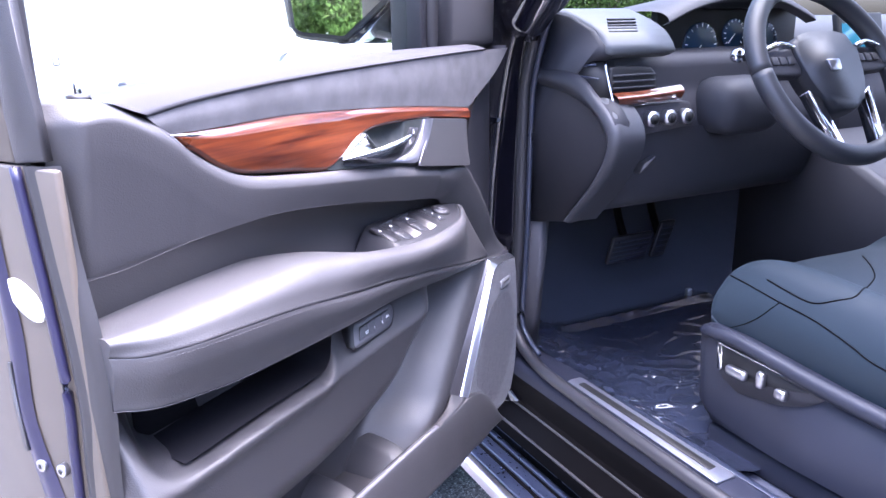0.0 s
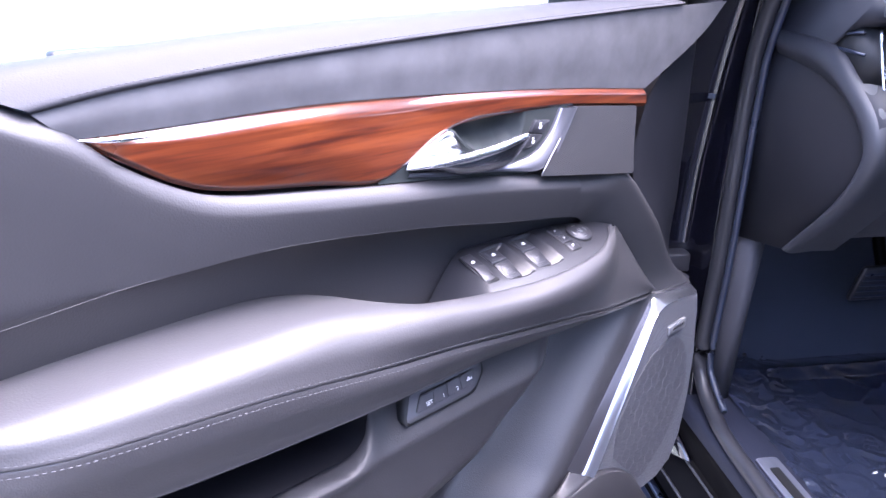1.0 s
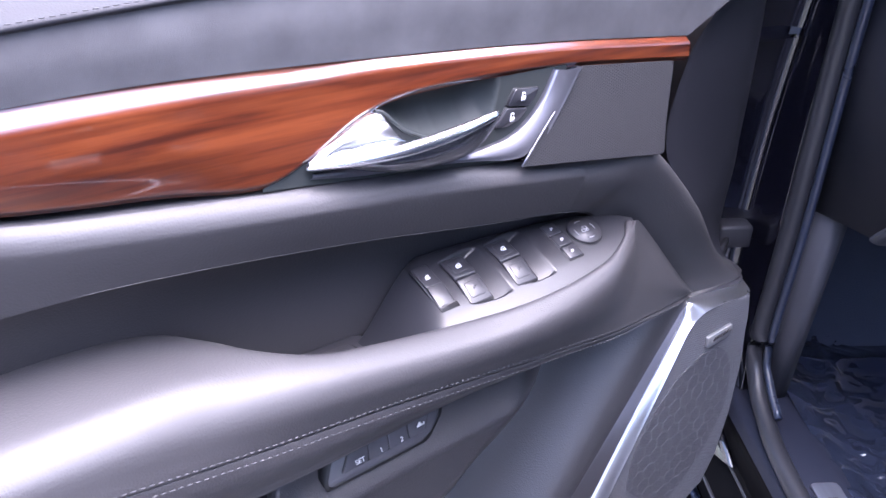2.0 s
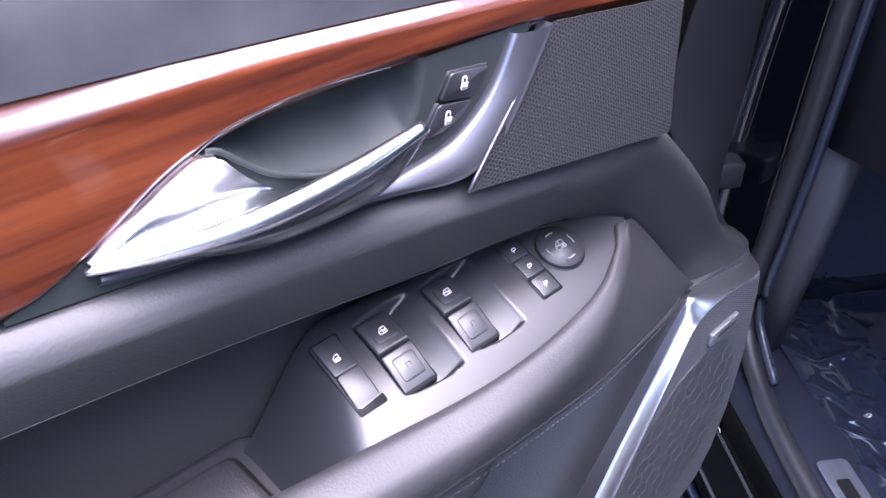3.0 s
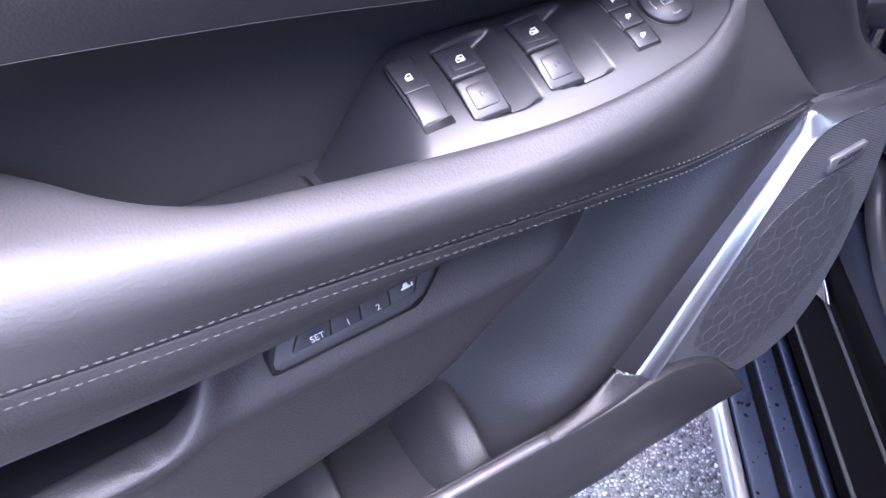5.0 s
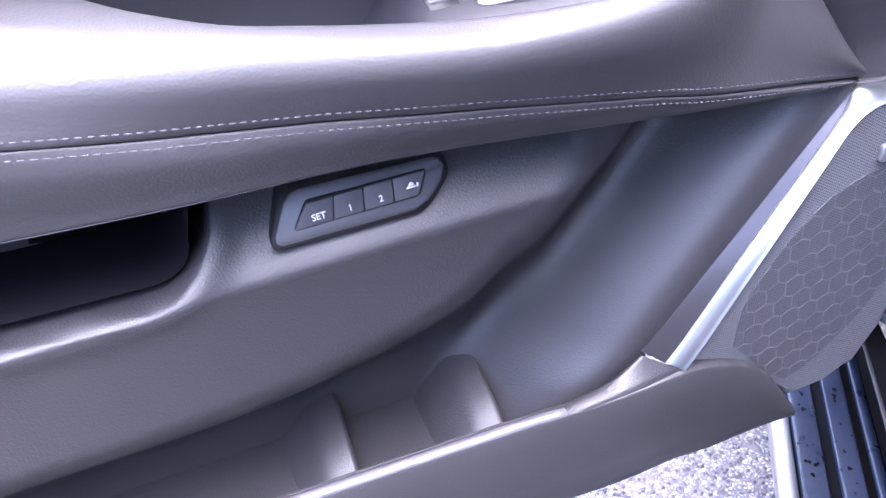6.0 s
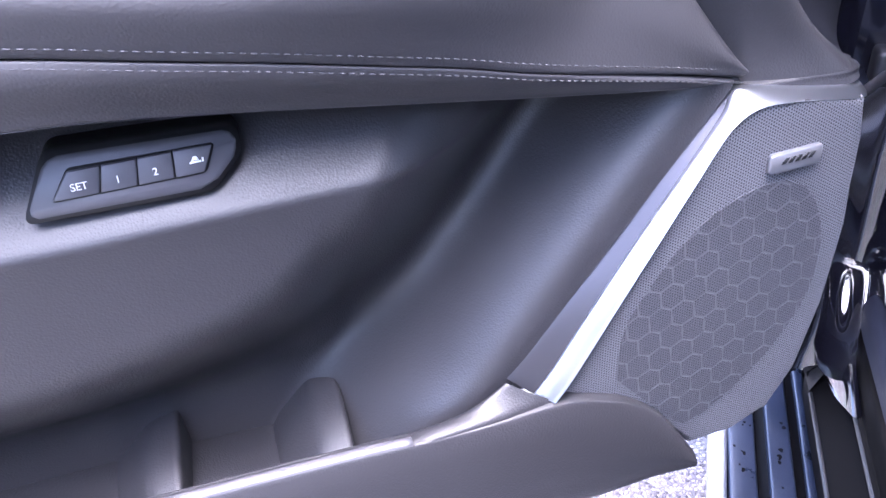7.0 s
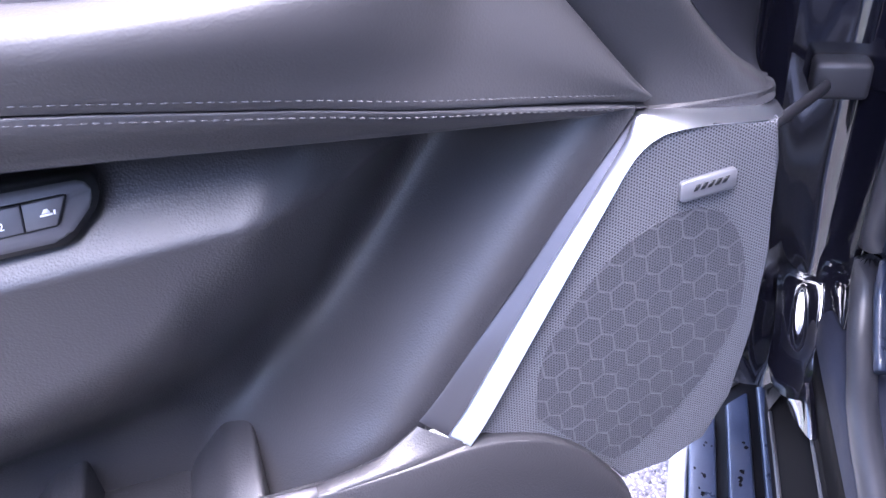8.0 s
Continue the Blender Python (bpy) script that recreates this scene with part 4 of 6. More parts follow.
HEX_SHAPE = [0.925 * corner(ROUND[k], ROUND[(k + 1) % 6]) for k in range(6)]
zone_list = [tuple(p) for p in HEX_ZONE[:-1:3]]
lpart("honeycomb_web", prism(zone_list, 0.5666, 0.568), WEB, grille, smooth=False)
for i in range(-12, 13):
    for j in range(-12, 13):
        c = np.array((1.2252, 0.8803)) + i * HEX_A + j * HEX_B
        hexa = [(c[0] + v[0], c[1] + v[1]) for v in HEX_SHAPE]
        cell = clipped(hexa, zone_list)
        if len(cell) >= 3:
            size = max(math.dist(p, q) for p in cell for q in cell)
            if size > 0.004:
                lpart("honeycomb_cell", prism(cell, 0.5662, 0.568), HEX_MESH, grille, smooth=False)
badge = lpart("badge", prism(rounded([(1.2745, 0.929), (1.3165, 0.9315), (1.3165, 0.9465), (1.2745, 0.9435)], 0.0025), 0.5630, 0.568, 0.0012), BADGE, label="small pale satin metal badge")
for k in range(5):
    x, z = 1.2835 + k * 0.0054, 0.9360 + k * 0.0004
    lpart("bar", prism([(x, z), (x + 0.0030, z + 0.0002), (x + 0.0056, z + 0.0046), (x + 0.0026, z + 0.0044)], 0.5624, 0.5635), GAP, badge)

# upper speaker panel and handle
UP_PERF = [(0.9995, 1.1985), (1.162, 1.1735), (1.1665, 1.2035), (1.178, 1.2505), (1.0685, 1.2630)]
def leaned(bm):
    for v in bm.verts:
        v.co.y += 0.21 * (v.co.z - 1.20)
    return bm


dpart("perforated_panel", leaned(prism(rounded(UP_PERF, 0.004), 0.5835, 0.5843)), PERF, label="finely perforated dark speaker panel", smooth=False)
dpart("perforated_edge", leaned(tube([(1.0680, 0.5830, 1.2620), (1.034, 0.5830, 1.2305), (1.0000, 0.5830, 1.1990)], 0.0009, 12, 6)), INNER_BLADE)


def bezel_y(x, z):
    """Depth of the handle surround with the dished bowl behind the lever."""
    top = np.interp(x, [0.872, 0.887, 0.905, 0.933, 0.97, 0.999], [1.260, 1.2665, 1.270, 1.272, 1.269, 1.265])
    low = np.interp(x, [0.885, 0.896, 0.905, 0.92, 0.935, 0.96, 0.977, 0.984, 0.988], [1.2625, 1.252, 1.244, 1.236, 1.2315, 1.2285, 1.233, 1.244, 1.262])
    v = (z - low) / max(1e-4, top - low)
    if not (0.885 < x < 0.988 and v > 0):
        return 0.600
    u = (x - 0.885) / 0.103
    return 0.600 + 0.024 * (1 - (1 - min(v, 1)) ** 2.6) * (1 - (2 * u - 1) ** 6)


rows_z = []
for k in np.linspace(0, 1, 44):
    row = []
    for x in np.linspace(0.797, 1.0565, 150):
        top = np.interp(x, [0.795, 0.829, 0.875, 0.93, 1.0575], [1.2262, 1.2375, 1.2605, 1.2680, 1.2660])
        low = np.interp(x, [0.795, 0.83, 0.90, 0.996, 1.0575], [1.2250, 1.2210, 1.2120, 1.1980, 1.2640])
        z = low + (top - low) * k
        row.append((x, bezel_y(x, z), z))
    rows_z.append(row)
dpart("handle_bezel", grid_mesh(rows_z), DARK_BOWL, label="dark satin handle surround with a dished bowl")
BLADE_IN = [(1.042, 0.5960, 1.2645), (1.031, 0.5955, 1.2450), (1.018, 0.5950, 1.2310), (1.001, 0.5950, 1.2205), (0.980, 0.5960, 1.2160), (0.953, 0.5975, 1.2150), (0.923, 0.5985, 1.2195), (0.899, 0.5988, 1.2235), (0.865, 0.5992, 1.2265), (0.832, 0.5997, 1.2295)]
BLADE_OUT = [(1.067, 0.5945, 1.2630), (1.0475, 0.5905, 1.2390), (1.0285, 0.5880, 1.2170), (1.0120, 0.5875, 1.2065), (0.995, 0.5895, 1.2035), (0.966, 0.5935, 1.2080), (0.932, 0.5960, 1.2125), (0.899, 0.5975, 1.2155), (0.865, 0.5985, 1.2195), (0.830, 0.5994, 1.2255)]
dpart("bezel_blade", loft([shifted(BLADE_IN, dy=0.008), shifted(BLADE_IN, dy=0.0008), between(BLADE_IN, BLADE_OUT, 0.15, dy=-0.0012), between(BLADE_IN, BLADE_OUT, 0.5, dy=-0.0022), between(BLADE_IN, BLADE_OUT, 0.85, dy=-0.0012), BLADE_OUT, shifted(BLADE_OUT, dy=0.010)], 70, 5), INNER_BLADE)
dpart("bezel_line", tube([(0.829, 0.5985, 1.2375), (0.842, 0.5985, 1.2455), (0.857, 0.5985, 1.2530), (0.872, 0.5985, 1.2600), (0.887, 0.5985, 1.2665), (0.905, 0.5985, 1.2697), (0.933, 0.5985, 1.2715), (0.97, 0.599, 1.2688)], 0.00028, 60, 6), INNER_BLADE)
dpart("bowl_rim", tube([(0.8815, 0.5990, 1.2625), (0.887, 0.5985, 1.2605), (0.896, 0.5985, 1.2515), (0.905, 0.5985, 1.2435), (0.920, 0.5985, 1.2355), (0.935, 0.5985, 1.2310), (0.955, 0.599, 1.2285)], 0.0014, 50, 8), DARK_BOWL)
handle = dpart("door_handle", tube([(0.827, 0.597, 1.2345), (0.855, 0.586, 1.2365), (0.89, 0.577, 1.2395), (0.93, 0.574, 1.2440), (0.969, 0.577, 1.2490)], [0.0016, 0.0042, 0.0050, 0.0048, 0.0030], 50, 14), HANDLE, label="polished chrome inner door handle")
dpart("handle_scoop", loft([[(0.829, 0.6005, 1.2385), (0.837, 0.6005, 1.2450), (0.852, 0.6005, 1.2520), (0.863, 0.6005, 1.2577), (0.876, 0.6005, 1.2628), (0.8845, 0.6005, 1.2618)],
                            [(0.829, 0.5972, 1.2380), (0.838, 0.5945, 1.2445), (0.852, 0.5935, 1.2515), (0.863, 0.5930, 1.2570), (0.876, 0.5930, 1.2618), (0.8835, 0.5940, 1.2608)],
                            [(0.829, 0.5980, 1.2370), (0.840, 0.5965, 1.2425), (0.854, 0.5978, 1.2490), (0.866, 0.5985, 1.2540), (0.879, 0.5985, 1.2575), (0.8880, 0.5985, 1.2560)],
                            [(0.830, 0.5980, 1.2360), (0.844, 0.5965, 1.2400), (0.860, 0.5982, 1.2440), (0.874, 0.5990, 1.2465), (0.887, 0.5990, 1.2480), (0.8960, 0.5990, 1.2450)],
                            [(0.831, 0.5975, 1.2352), (0.848, 0.5935, 1.2380), (0.866, 0.5950, 1.2385), (0.882, 0.5960, 1.2390), (0.896, 0.5975, 1.2380), (0.9070, 0.5990, 1.2340)],
                            [(0.833, 0.5965, 1.2345), (0.850, 0.5890, 1.2370), (0.868, 0.5860, 1.2365), (0.884, 0.5840, 1.2370), (0.900, 0.5860, 1.2350), (0.9120, 0.5900, 1.2310)]], 36, 8), HANDLE, handle)
dpart("handle_skirt", loft([[(0.850, 0.5870, 1.2345), (0.87, 0.5785, 1.2360), (0.91, 0.5735, 1.2385), (0.945, 0.5735, 1.2430), (0.969, 0.5765, 1.2480)],
                            [(0.854, 0.5880, 1.2310), (0.876, 0.5790, 1.2300), (0.91, 0.5755, 1.2290), (0.945, 0.5760, 1.2330), (0.974, 0.5785, 1.2460)],
                            [(0.860, 0.5920, 1.2275), (0.888, 0.5845, 1.2215), (0.925, 0.5825, 1.2195), (0.955, 0.5830, 1.2235), (0.977, 0.5840, 1.2410)],
                            [(0.864, 0.5985, 1.2260), (0.895, 0.5975, 1.2180), (0.930, 0.5970, 1.2130), (0.960, 0.5970, 1.2155), (0.980, 0.5975, 1.2380)]], 36, 8), SMOKED, handle, "smoked glossy underside")
for name, poly in (("unlock_button", [(0.9955, 1.2440), (1.0165, 1.2405), (1.0265, 1.2530), (1.0025, 1.2560)]), ("lock_button", [(0.9850, 1.2285), (0.9960, 1.2280), (1.0075, 1.2315), (1.0155, 1.2390), (0.9948, 1.2425)])):
    c = np.mean(poly, 0)
    dpart("lock_gap", prism(rounded([tuple(c + (np.array(p) - c) * 1.08) for p in poly], 0.002), 0.5990, 0.602), GAP)
    b = dpart(name, prism(rounded(poly, 0.002), 0.5970, 0.600, 0.0008), SWITCH)
    dpart("mark", prism(rounded([(c[0] - 0.0022, c[1] - 0.0025), (c[0] + 0.0018, c[1] - 0.0027), (c[0] + 0.0024, c[1] + 0.0008), (c[0] - 0.0018, c[1] + 0.001)], 0.0005), 0.5966, 0.598), PRINT, b)
    dpart("mark", tube([(c[0] - 0.0012, 0.5968, c[1] + 0.001), (c[0] - 0.0008, 0.5968, c[1] + 0.0036), (c[0] + 0.0012, 0.5968, c[1] + 0.0036), (c[0] + 0.0014, 0.5968, c[1] + 0.001)], 0.0004, 12, 6), PRINT, b)

# window frame, glass, lock pin, mirror
dpart("rear_window_post", prism([(0.6130, 1.2965), (0.6165, 1.339), (0.6225, 1.377), (0.6268, 1.433), (0.648, 1.70), (0.670, 1.95), (0.70, 1.95), (0.668, 1.43), (0.6655, 1.378), (0.6615, 1.339), (0.6580, 1.2915)], 0.4165, 0.425, 0.002, "x"), MOULDED)
dpart("post_skin", box((0.4165, 0.6585, 1.2915), (0.424, 0.78, 1.95), 0.003), JAMB_PAINT)
dpart("post_core", box((0.4255, 0.672, 1.2915), (0.462, 0.728, 1.95), 0.004), HARD_BLACK)
dpart("glass_seal", box((0.56, 0.672, 1.338), (1.25, 0.690, 1.354), 0.004), RUBBER)
win = dpart("window_glass", box((0.440, 0.700, 1.30), (1.165, 0.704, 1.88)), GLASS, smooth=False)
win.visible_shadow = False
dpart("glass_mark", tube([(x, 0.6995, z) for x, z in rounded([(0.4985, 1.3738), (0.5050, 1.3738), (0.5050, 1.3812), (0.4985, 1.3812)], 0.002)] + [(0.4985, 0.6995, 1.3758)], 0.0006, 40, 5, smooth=False), RUBBER, win)
dpart("division_bar", box((1.166, 0.672, 1.355), (1.185, 0.735, 1.90), 0.004), RUBBER)
sail = dpart("mirror_sail", prism([(1.20, 1.362), (1.395, 1.362), (1.40, 1.50), (1.30, 1.66), (1.215, 1.66)], 0.640, 0.700, 0.02, segments=4), HARD_BLACK)
dpart("sail_side", box((1.186, 0.660, 1.36), (1.225, 0.735, 1.90), 0.012), MOULDED)
dpart("front_window_post", tube([(1.40, 0.70, 1.34), (1.30, 0.72, 1.62), (1.16, 0.74, 1.92)], 0.022, 20, 10), HARD_BLACK)
dpart("lock_ferrule", prism([(0.477 + 0.0115 * math.cos(a), 0.638 + 0.0115 * math.sin(a)) for a in np.linspace(0, 2 * math.pi, 24, endpoint=False)], 1.3500, 1.335, 0.003, "z"), MOULDED)
dpart("lock_pin", tube([(0.477, 0.638, 1.340), (0.477, 0.638, 1.360)], 0.0038, 4, 12), CHROME)
turn = Matrix.Translation((1.15, 0.86, 0)) @ pose(0, 0, 0, 0, 0, -72.0) @ Matrix.Diagonal((0.9, 1, 1, 1))
mirror = dpart("wing_mirror", moved(prism(rounded([(-0.079, 1.394), (-0.055, 1.384), (0.047, 1.373), (0.150, 1.450), (0.140, 1.60), (-0.07, 1.60), (-0.095, 1.50)], 0.014), 0.003, 0.12, 0.016, segments=3), turn), BLACK_PAINT, label="black door mirror")
dpart("mirror_arm", tube([(1.26, 0.87, 1.42), (1.31, 0.78, 1.40), (1.34, 0.70, 1.39)], 0.03, 12, 10), BLACK_PAINT, mirror)
dpart("mirror_rim", moved(prism(rounded([(-0.071, 1.398), (-0.053, 1.390), (0.043, 1.381), (0.136, 1.451), (0.128, 1.59), (-0.063, 1.59), (-0.083, 1.50)], 0.008), -0.004, 0.006, 0.002), turn), RUBBER, mirror)
dpart("mirror_pane", moved(prism(rounded([(-0.064, 1.4025), (-0.051, 1.3965), (0.037, 1.3885), (0.124, 1.454), (0.118, 1.58), (-0.056, 1.58), (-0.075, 1.50)], 0.006), -0.0055, 0.0, 0.0), turn), MIRROR, mirror, smooth=False)

# rear end face: seals, sticker, screws
dpart("door_seal", tube([(0.4105, 0.649, 1.290), (0.4105, 0.639, 1.211), (0.4105, 0.632, 1.145), (0.4105, 0.628, 1.094), (0.4105, 0.629, 1.044), (0.411, 0.634, 1.0), (0.413, 0.645, 0.86), (0.420, 0.66, 0.66)], 0.0050, 50, 10), SEAL_BLUE)
dpart("seal_edge", tube([(0.4130, 0.658, 1.290), (0.4130, 0.647, 1.211), (0.4130, 0.640, 1.145), (0.4130, 0.636, 1.094), (0.4130, 0.638, 1.044), (0.4135, 0.643, 1.0), (0.415, 0.655, 0.86), (0.421, 0.67, 0.66)], 0.0016, 50, 8), MOULDED)
dpart("outer_seal", loft([[(0.4135, 0.700, 1.290), (0.4135, 0.696, 1.187), (0.4135, 0.689, 1.120), (0.4135, 0.694, 1.042), (0.4135, 0.688, 1.0), (0.415, 0.660, 0.90), (0.421, 0.64, 0.70)],
                          [(0.4090, 0.714, 1.290), (0.4090, 0.708, 1.187), (0.4090, 0.704, 1.120), (0.4090, 0.708, 1.042), (0.409, 0.703, 1.0), (0.411, 0.680, 0.90), (0.417, 0.66, 0.70)],
                          [(0.4135, 0.726, 1.290), (0.4135, 0.720, 1.187), (0.4135, 0.719, 1.120), (0.4135, 0.721, 1.042), (0.4135, 0.720, 1.0), (0.415, 0.70, 0.90), (0.421, 0.68, 0.70)]], 50, 5), SEAL_BLUE)
dpart("latch_slot", prism(rounded([(0.712, 1.086), (0.718, 1.086), (0.721, 1.04), (0.716, 0.985), (0.709, 0.985), (0.713, 1.04)], 0.003), 0.4085, 0.412, 0.0005, "x"), MOULDED)
dpart("sticker", prism([(0.6745 + 0.027 * math.cos(a), 1.158 + 0.0175 * math.sin(a) + 0.010 * math.cos(a)) for a in np.linspace(0, 2 * math.pi, 36, endpoint=False)], 0.4125, 0.4155, 0.0003, "x"), WHITE_STICKER)
for y, z in ((0.692, 0.973), (0.658, 0.977)):
    s = dpart("screw", prism([(y + 0.007 * math.cos(a), z + 0.007 * math.sin(a)) for a in np.linspace(0, 2 * math.pi, 20, endpoint=False)], 0.4075, 0.4155, 0.0015, "x"), SATIN_CHROME)
    dpart("screw_socket", prism([(y + 0.003 * math.cos(a), z + 0.003 * math.sin(a)) for a in np.linspace(0, 2 * math.pi, 6, endpoint=False)], 0.4070, 0.409, 0, "x"), GAP, s)

# ================= the car =================
# local axes: x ahead, y to the car's left, z up; the origin lies under the front end of the sill plate
CAR = pose(1.49, 0.49, 0, 0, 0, 56.7)
car = tagged(empty("car", CAR), "black car with dark interior seen through its open doorway", "car")
CABIN = material("cabin_leather", (0.024, 0.025, 0.031), rough=0.52, grain=0.0001, grain_scale=800, style="leather")
# cabin leather lightened: windscreen light on the dash top put into its colour
LIT_PAD = material("lit_pad_leather", (0.046, 0.050, 0.056), rough=0.5, grain=0.0001, grain_scale=800, style="leather")
CABIN_DARK = material("cabin_plastic", (0.038, 0.037, 0.044), rough=0.6, grain=0.0001, grain_scale=900, spec=0.35)
BOARD = material("board_plastic", (0.016, 0.021, 0.038), rough=0.30, vary=0.25, scale=30, spec=0.6, grain=0.0003, grain_scale=400)
SILL = material("sill_plastic", (0.014, 0.016, 0.027), rough=0.6, vary=0.2, scale=30, spec=0.2, grain=0.0002, grain_scale=600)
# cyan reflection in the display, put in as colour and glow
SCREEN = material("cyan_reflection_glow", (0.01, 0.06, 0.09), rough=0.1, vary=0.2)
SCREEN.node_tree.nodes["Principled BSDF"].inputs["Emission Color"].default_value = (0.08, 0.5, 0.75, 1)
SCREEN.node_tree.nodes["Principled BSDF"].inputs["Emission Strength"].default_value = 0.02


def cpart(name, bm, mat, parent=None, label="", smooth=True):
    return part(name, bm, mat, parent or car, label, smooth)


def along(profile, x0, x1, n=12, nv=5):
    return loft([[(x, y, z) for x in np.linspace(x0, x1, 4)] for y, z in profile], n, nv)


cpart("sill", along(((-0.06, 0.605), (-0.045, 0.636), (0.0, 0.643), (0.035, 0.640), (0.052, 0.628), (0.056, 0.605)), -1.05, 0.27), SILL)
cpart("rocker_panel", along(((0.05, 0.612), (0.057, 0.598), (0.056, 0.575), (0.054, 0.550), (0.056, 0.536), (0.060, 0.46), (0.03, 0.36)), -1.2, 0.9), MATT_BLACK)
cpart("rocker_moulding", loft([[(-1.2, y, z), (-0.4, y, z), (0.10, y, z), (0.270, y, z), (0.285, y - 0.01, z - 0.012)] for y, z in ((0.052, 0.532), (0.060, 0.5315), (0.083, 0.5010), (0.088, 0.492), (0.086, 0.46))], 40, 5), MATT_BLACK)
for y, z, w in ((0.0545, 0.5345, 0.0042), (0.0865, 0.4960, 0.0032)):
    cpart("rocker_strip", tube([(-1.2, y, z), (-0.4, y, z), (0.22, y, z)], w, 20, 8), MOULDED)
cpart("rocker_end", loft([[(0.222, 0.053, 0.5360), (0.282, 0.052, 0.528)], [(0.236, 0.070, 0.5240), (0.288, 0.070, 0.512)], [(0.222, 0.089, 0.4985), (0.282, 0.090, 0.490)]], 8, 6), MOULDED)
plate_s = cpart("sill_plate", prism(rounded([(-0.440, -0.018), (0.0, -0.018), (0.0, 0.020), (-0.440, 0.030)], 0.006), 0.6475, 0.6415, 0.0015, "z"), BRUSHED, label="brushed metal sill plate")
cpart("slot", prism(rounded([(-0.405, -0.006), (-0.028, -0.006), (-0.028, 0.010), (-0.405, 0.012)], 0.003), 0.6488, 0.6465, 0.0003, "z"), GAP, plate_s)
cpart("sill_strip", box((-0.52, -0.034, 0.640), (-0.10, -0.022, 0.6445), 0.0015), BOARD)
cpart("floor", loft([[(-1.2, y, 0.60), (-0.3, y, 0.60), (0.25, y, 0.61), (0.42, y, 0.66), (0.62, y, 0.86), (0.75, y, 1.10)] for y in (-0.02, -0.5, -1.1, -1.85)], 30, 4), CARPET)
cpart("kick_panel", prism([(0.185, 0.60), (0.60, 0.62), (0.75, 1.05), (0.14, 1.02)], -0.03, 0.0, 0.012), CABIN_DARK)
# hinge pillar, seals and the windscreen post
PILLAR = [(-0.42, 0.05, 1.95), (-0.12, 0.045, 1.62), (0.05, 0.035, 1.455), (0.115, 0.03, 1.417), (0.165, 0.03, 1.30), (0.178, 0.03, 1.20), (0.185, 0.03, 0.96), (0.200, 0.03, 0.74), (0.18, 0.03, 0.685), (0.12, 0.035, 0.658), (0.0, 0.045, 0.648), (-0.4, 0.05, 0.640), (-1.0, 0.05, 0.640)]
cpart("doorway_seal", tube(PILLAR, 0.0135, 160, 14), SEAL_GREY, label="black rubber doorway seal")
cpart("seal_lip", tube([(x - 0.018, y - 0.010, z + (0.012 if z < 0.7 else -0.002)) for x, y, z in PILLAR[:10]], 0.006, 120, 10), BOARD)
def jamb(y, d):
    """One upright line of the hinge pillar's painted face, d ahead of the seal."""
    k = smooth_step(0.066, 0.082, y)
    low = [(0.135, 0.546), (0.17, 0.558), (0.195 + d * 0.75, 0.590)]
    return [(f + (0.205 + d - f) * k, y, z - 0.06 * k) for f, z in low] + [(0.205 + d, y, 0.66), (0.204 + d, y, 0.80), (0.195 + d * 0.8, y, 1.10), (0.17 + d * 0.5, y, 1.33), (0.12 + d * 0.3, y, 1.43), (-0.02, y, 1.53)]


cpart("hinge_pillar", loft([jamb(0.0, 0), jamb(0.030, 0), jamb(0.038, 0.004), jamb(0.044, 0.050), jamb(0.052, 0.066), jamb(0.064, 0.072), jamb(0.078, 0.074), jamb(0.11, 0.074), jamb(0.150, 0.070), jamb(0.168, 0.045)], 60, 4), BLACK_PAINT)
cpart("pillar_foot", loft([[(0.285, y, z), (0.262 + b, y, z - 0.012), (0.232 + b, y + 0.002, z - 0.040), (0.205, y + 0.004, z - 0.075), (0.190, y + 0.006, z - 0.115)] for y, z, b in ((0.040, 0.668, 0.0), (0.052, 0.664, 0.004), (0.066, 0.662, -0.003), (0.080, 0.668, 0.004), (0.092, 0.684, 0.010), (0.100, 0.712, 0.018))], 24, 5), BLACK_PAINT)
cpart("windscreen_post", tube([(0.14, 0.06, 1.40), (0.0, 0.05, 1.53), (-0.25, 0.02, 1.76), (-0.45, -0.02, 1.90)], 0.045, 30, 12), BLACK_PAINT)
cpart("fender", loft([[(f, y, z) for f in (0.22, 0.5, 1.3)] for y, z in ((-0.1, 1.20), (0.10, 1.19), (0.16, 1.15), (0.185, 1.0), (0.19, 0.78), (0.175, 0.63), (0.12, 0.57))], 16, 5), BLACK_PAINT)
cpart("fender_edge", loft([[(0.22, 0.185, 1.12), (0.22, 0.19, 0.9), (0.22, 0.180, 0.66)], [(0.225, 0.165, 1.12), (0.235, 0.160, 0.9), (0.23, 0.160, 0.66)], [(0.223, 0.13, 1.12), (0.22, 0.13, 0.9), (0.225, 0.13, 0.64)]], 20, 5), BLACK_PAINT)
cpart("bonnet", loft([[(f, y, zz) for y in (0.10, -0.3, -0.9, -1.5, -1.9)] for f, zz in ((0.30, 1.22), (0.7, 1.24), (1.2, 1.22), (1.35, 1.12), (1.38, 0.5))], 16, 4), BLACK_PAINT)
cpart("roof", loft([[(f, y, z) for y, z in ((0.02, 1.86), (-0.2, 1.92), (-0.9, 1.95), (-1.6, 1.92), (-1.82, 1.86))] for f in (-0.40, -1.0, -2.4)], 16, 5), BLACK_PAINT)
# rear side and post are unseen, added to block light and reflections
cpart("unseen_rear_flank", loft([[(f, y, z) for f in (-1.08, -1.7, -2.4)] for y, z in ((0.0, 1.86), (0.05, 1.75), (0.10, 1.35), (0.14, 1.1), (0.15, 0.8), (0.12, 0.45))], 10, 5), BLACK_PAINT)
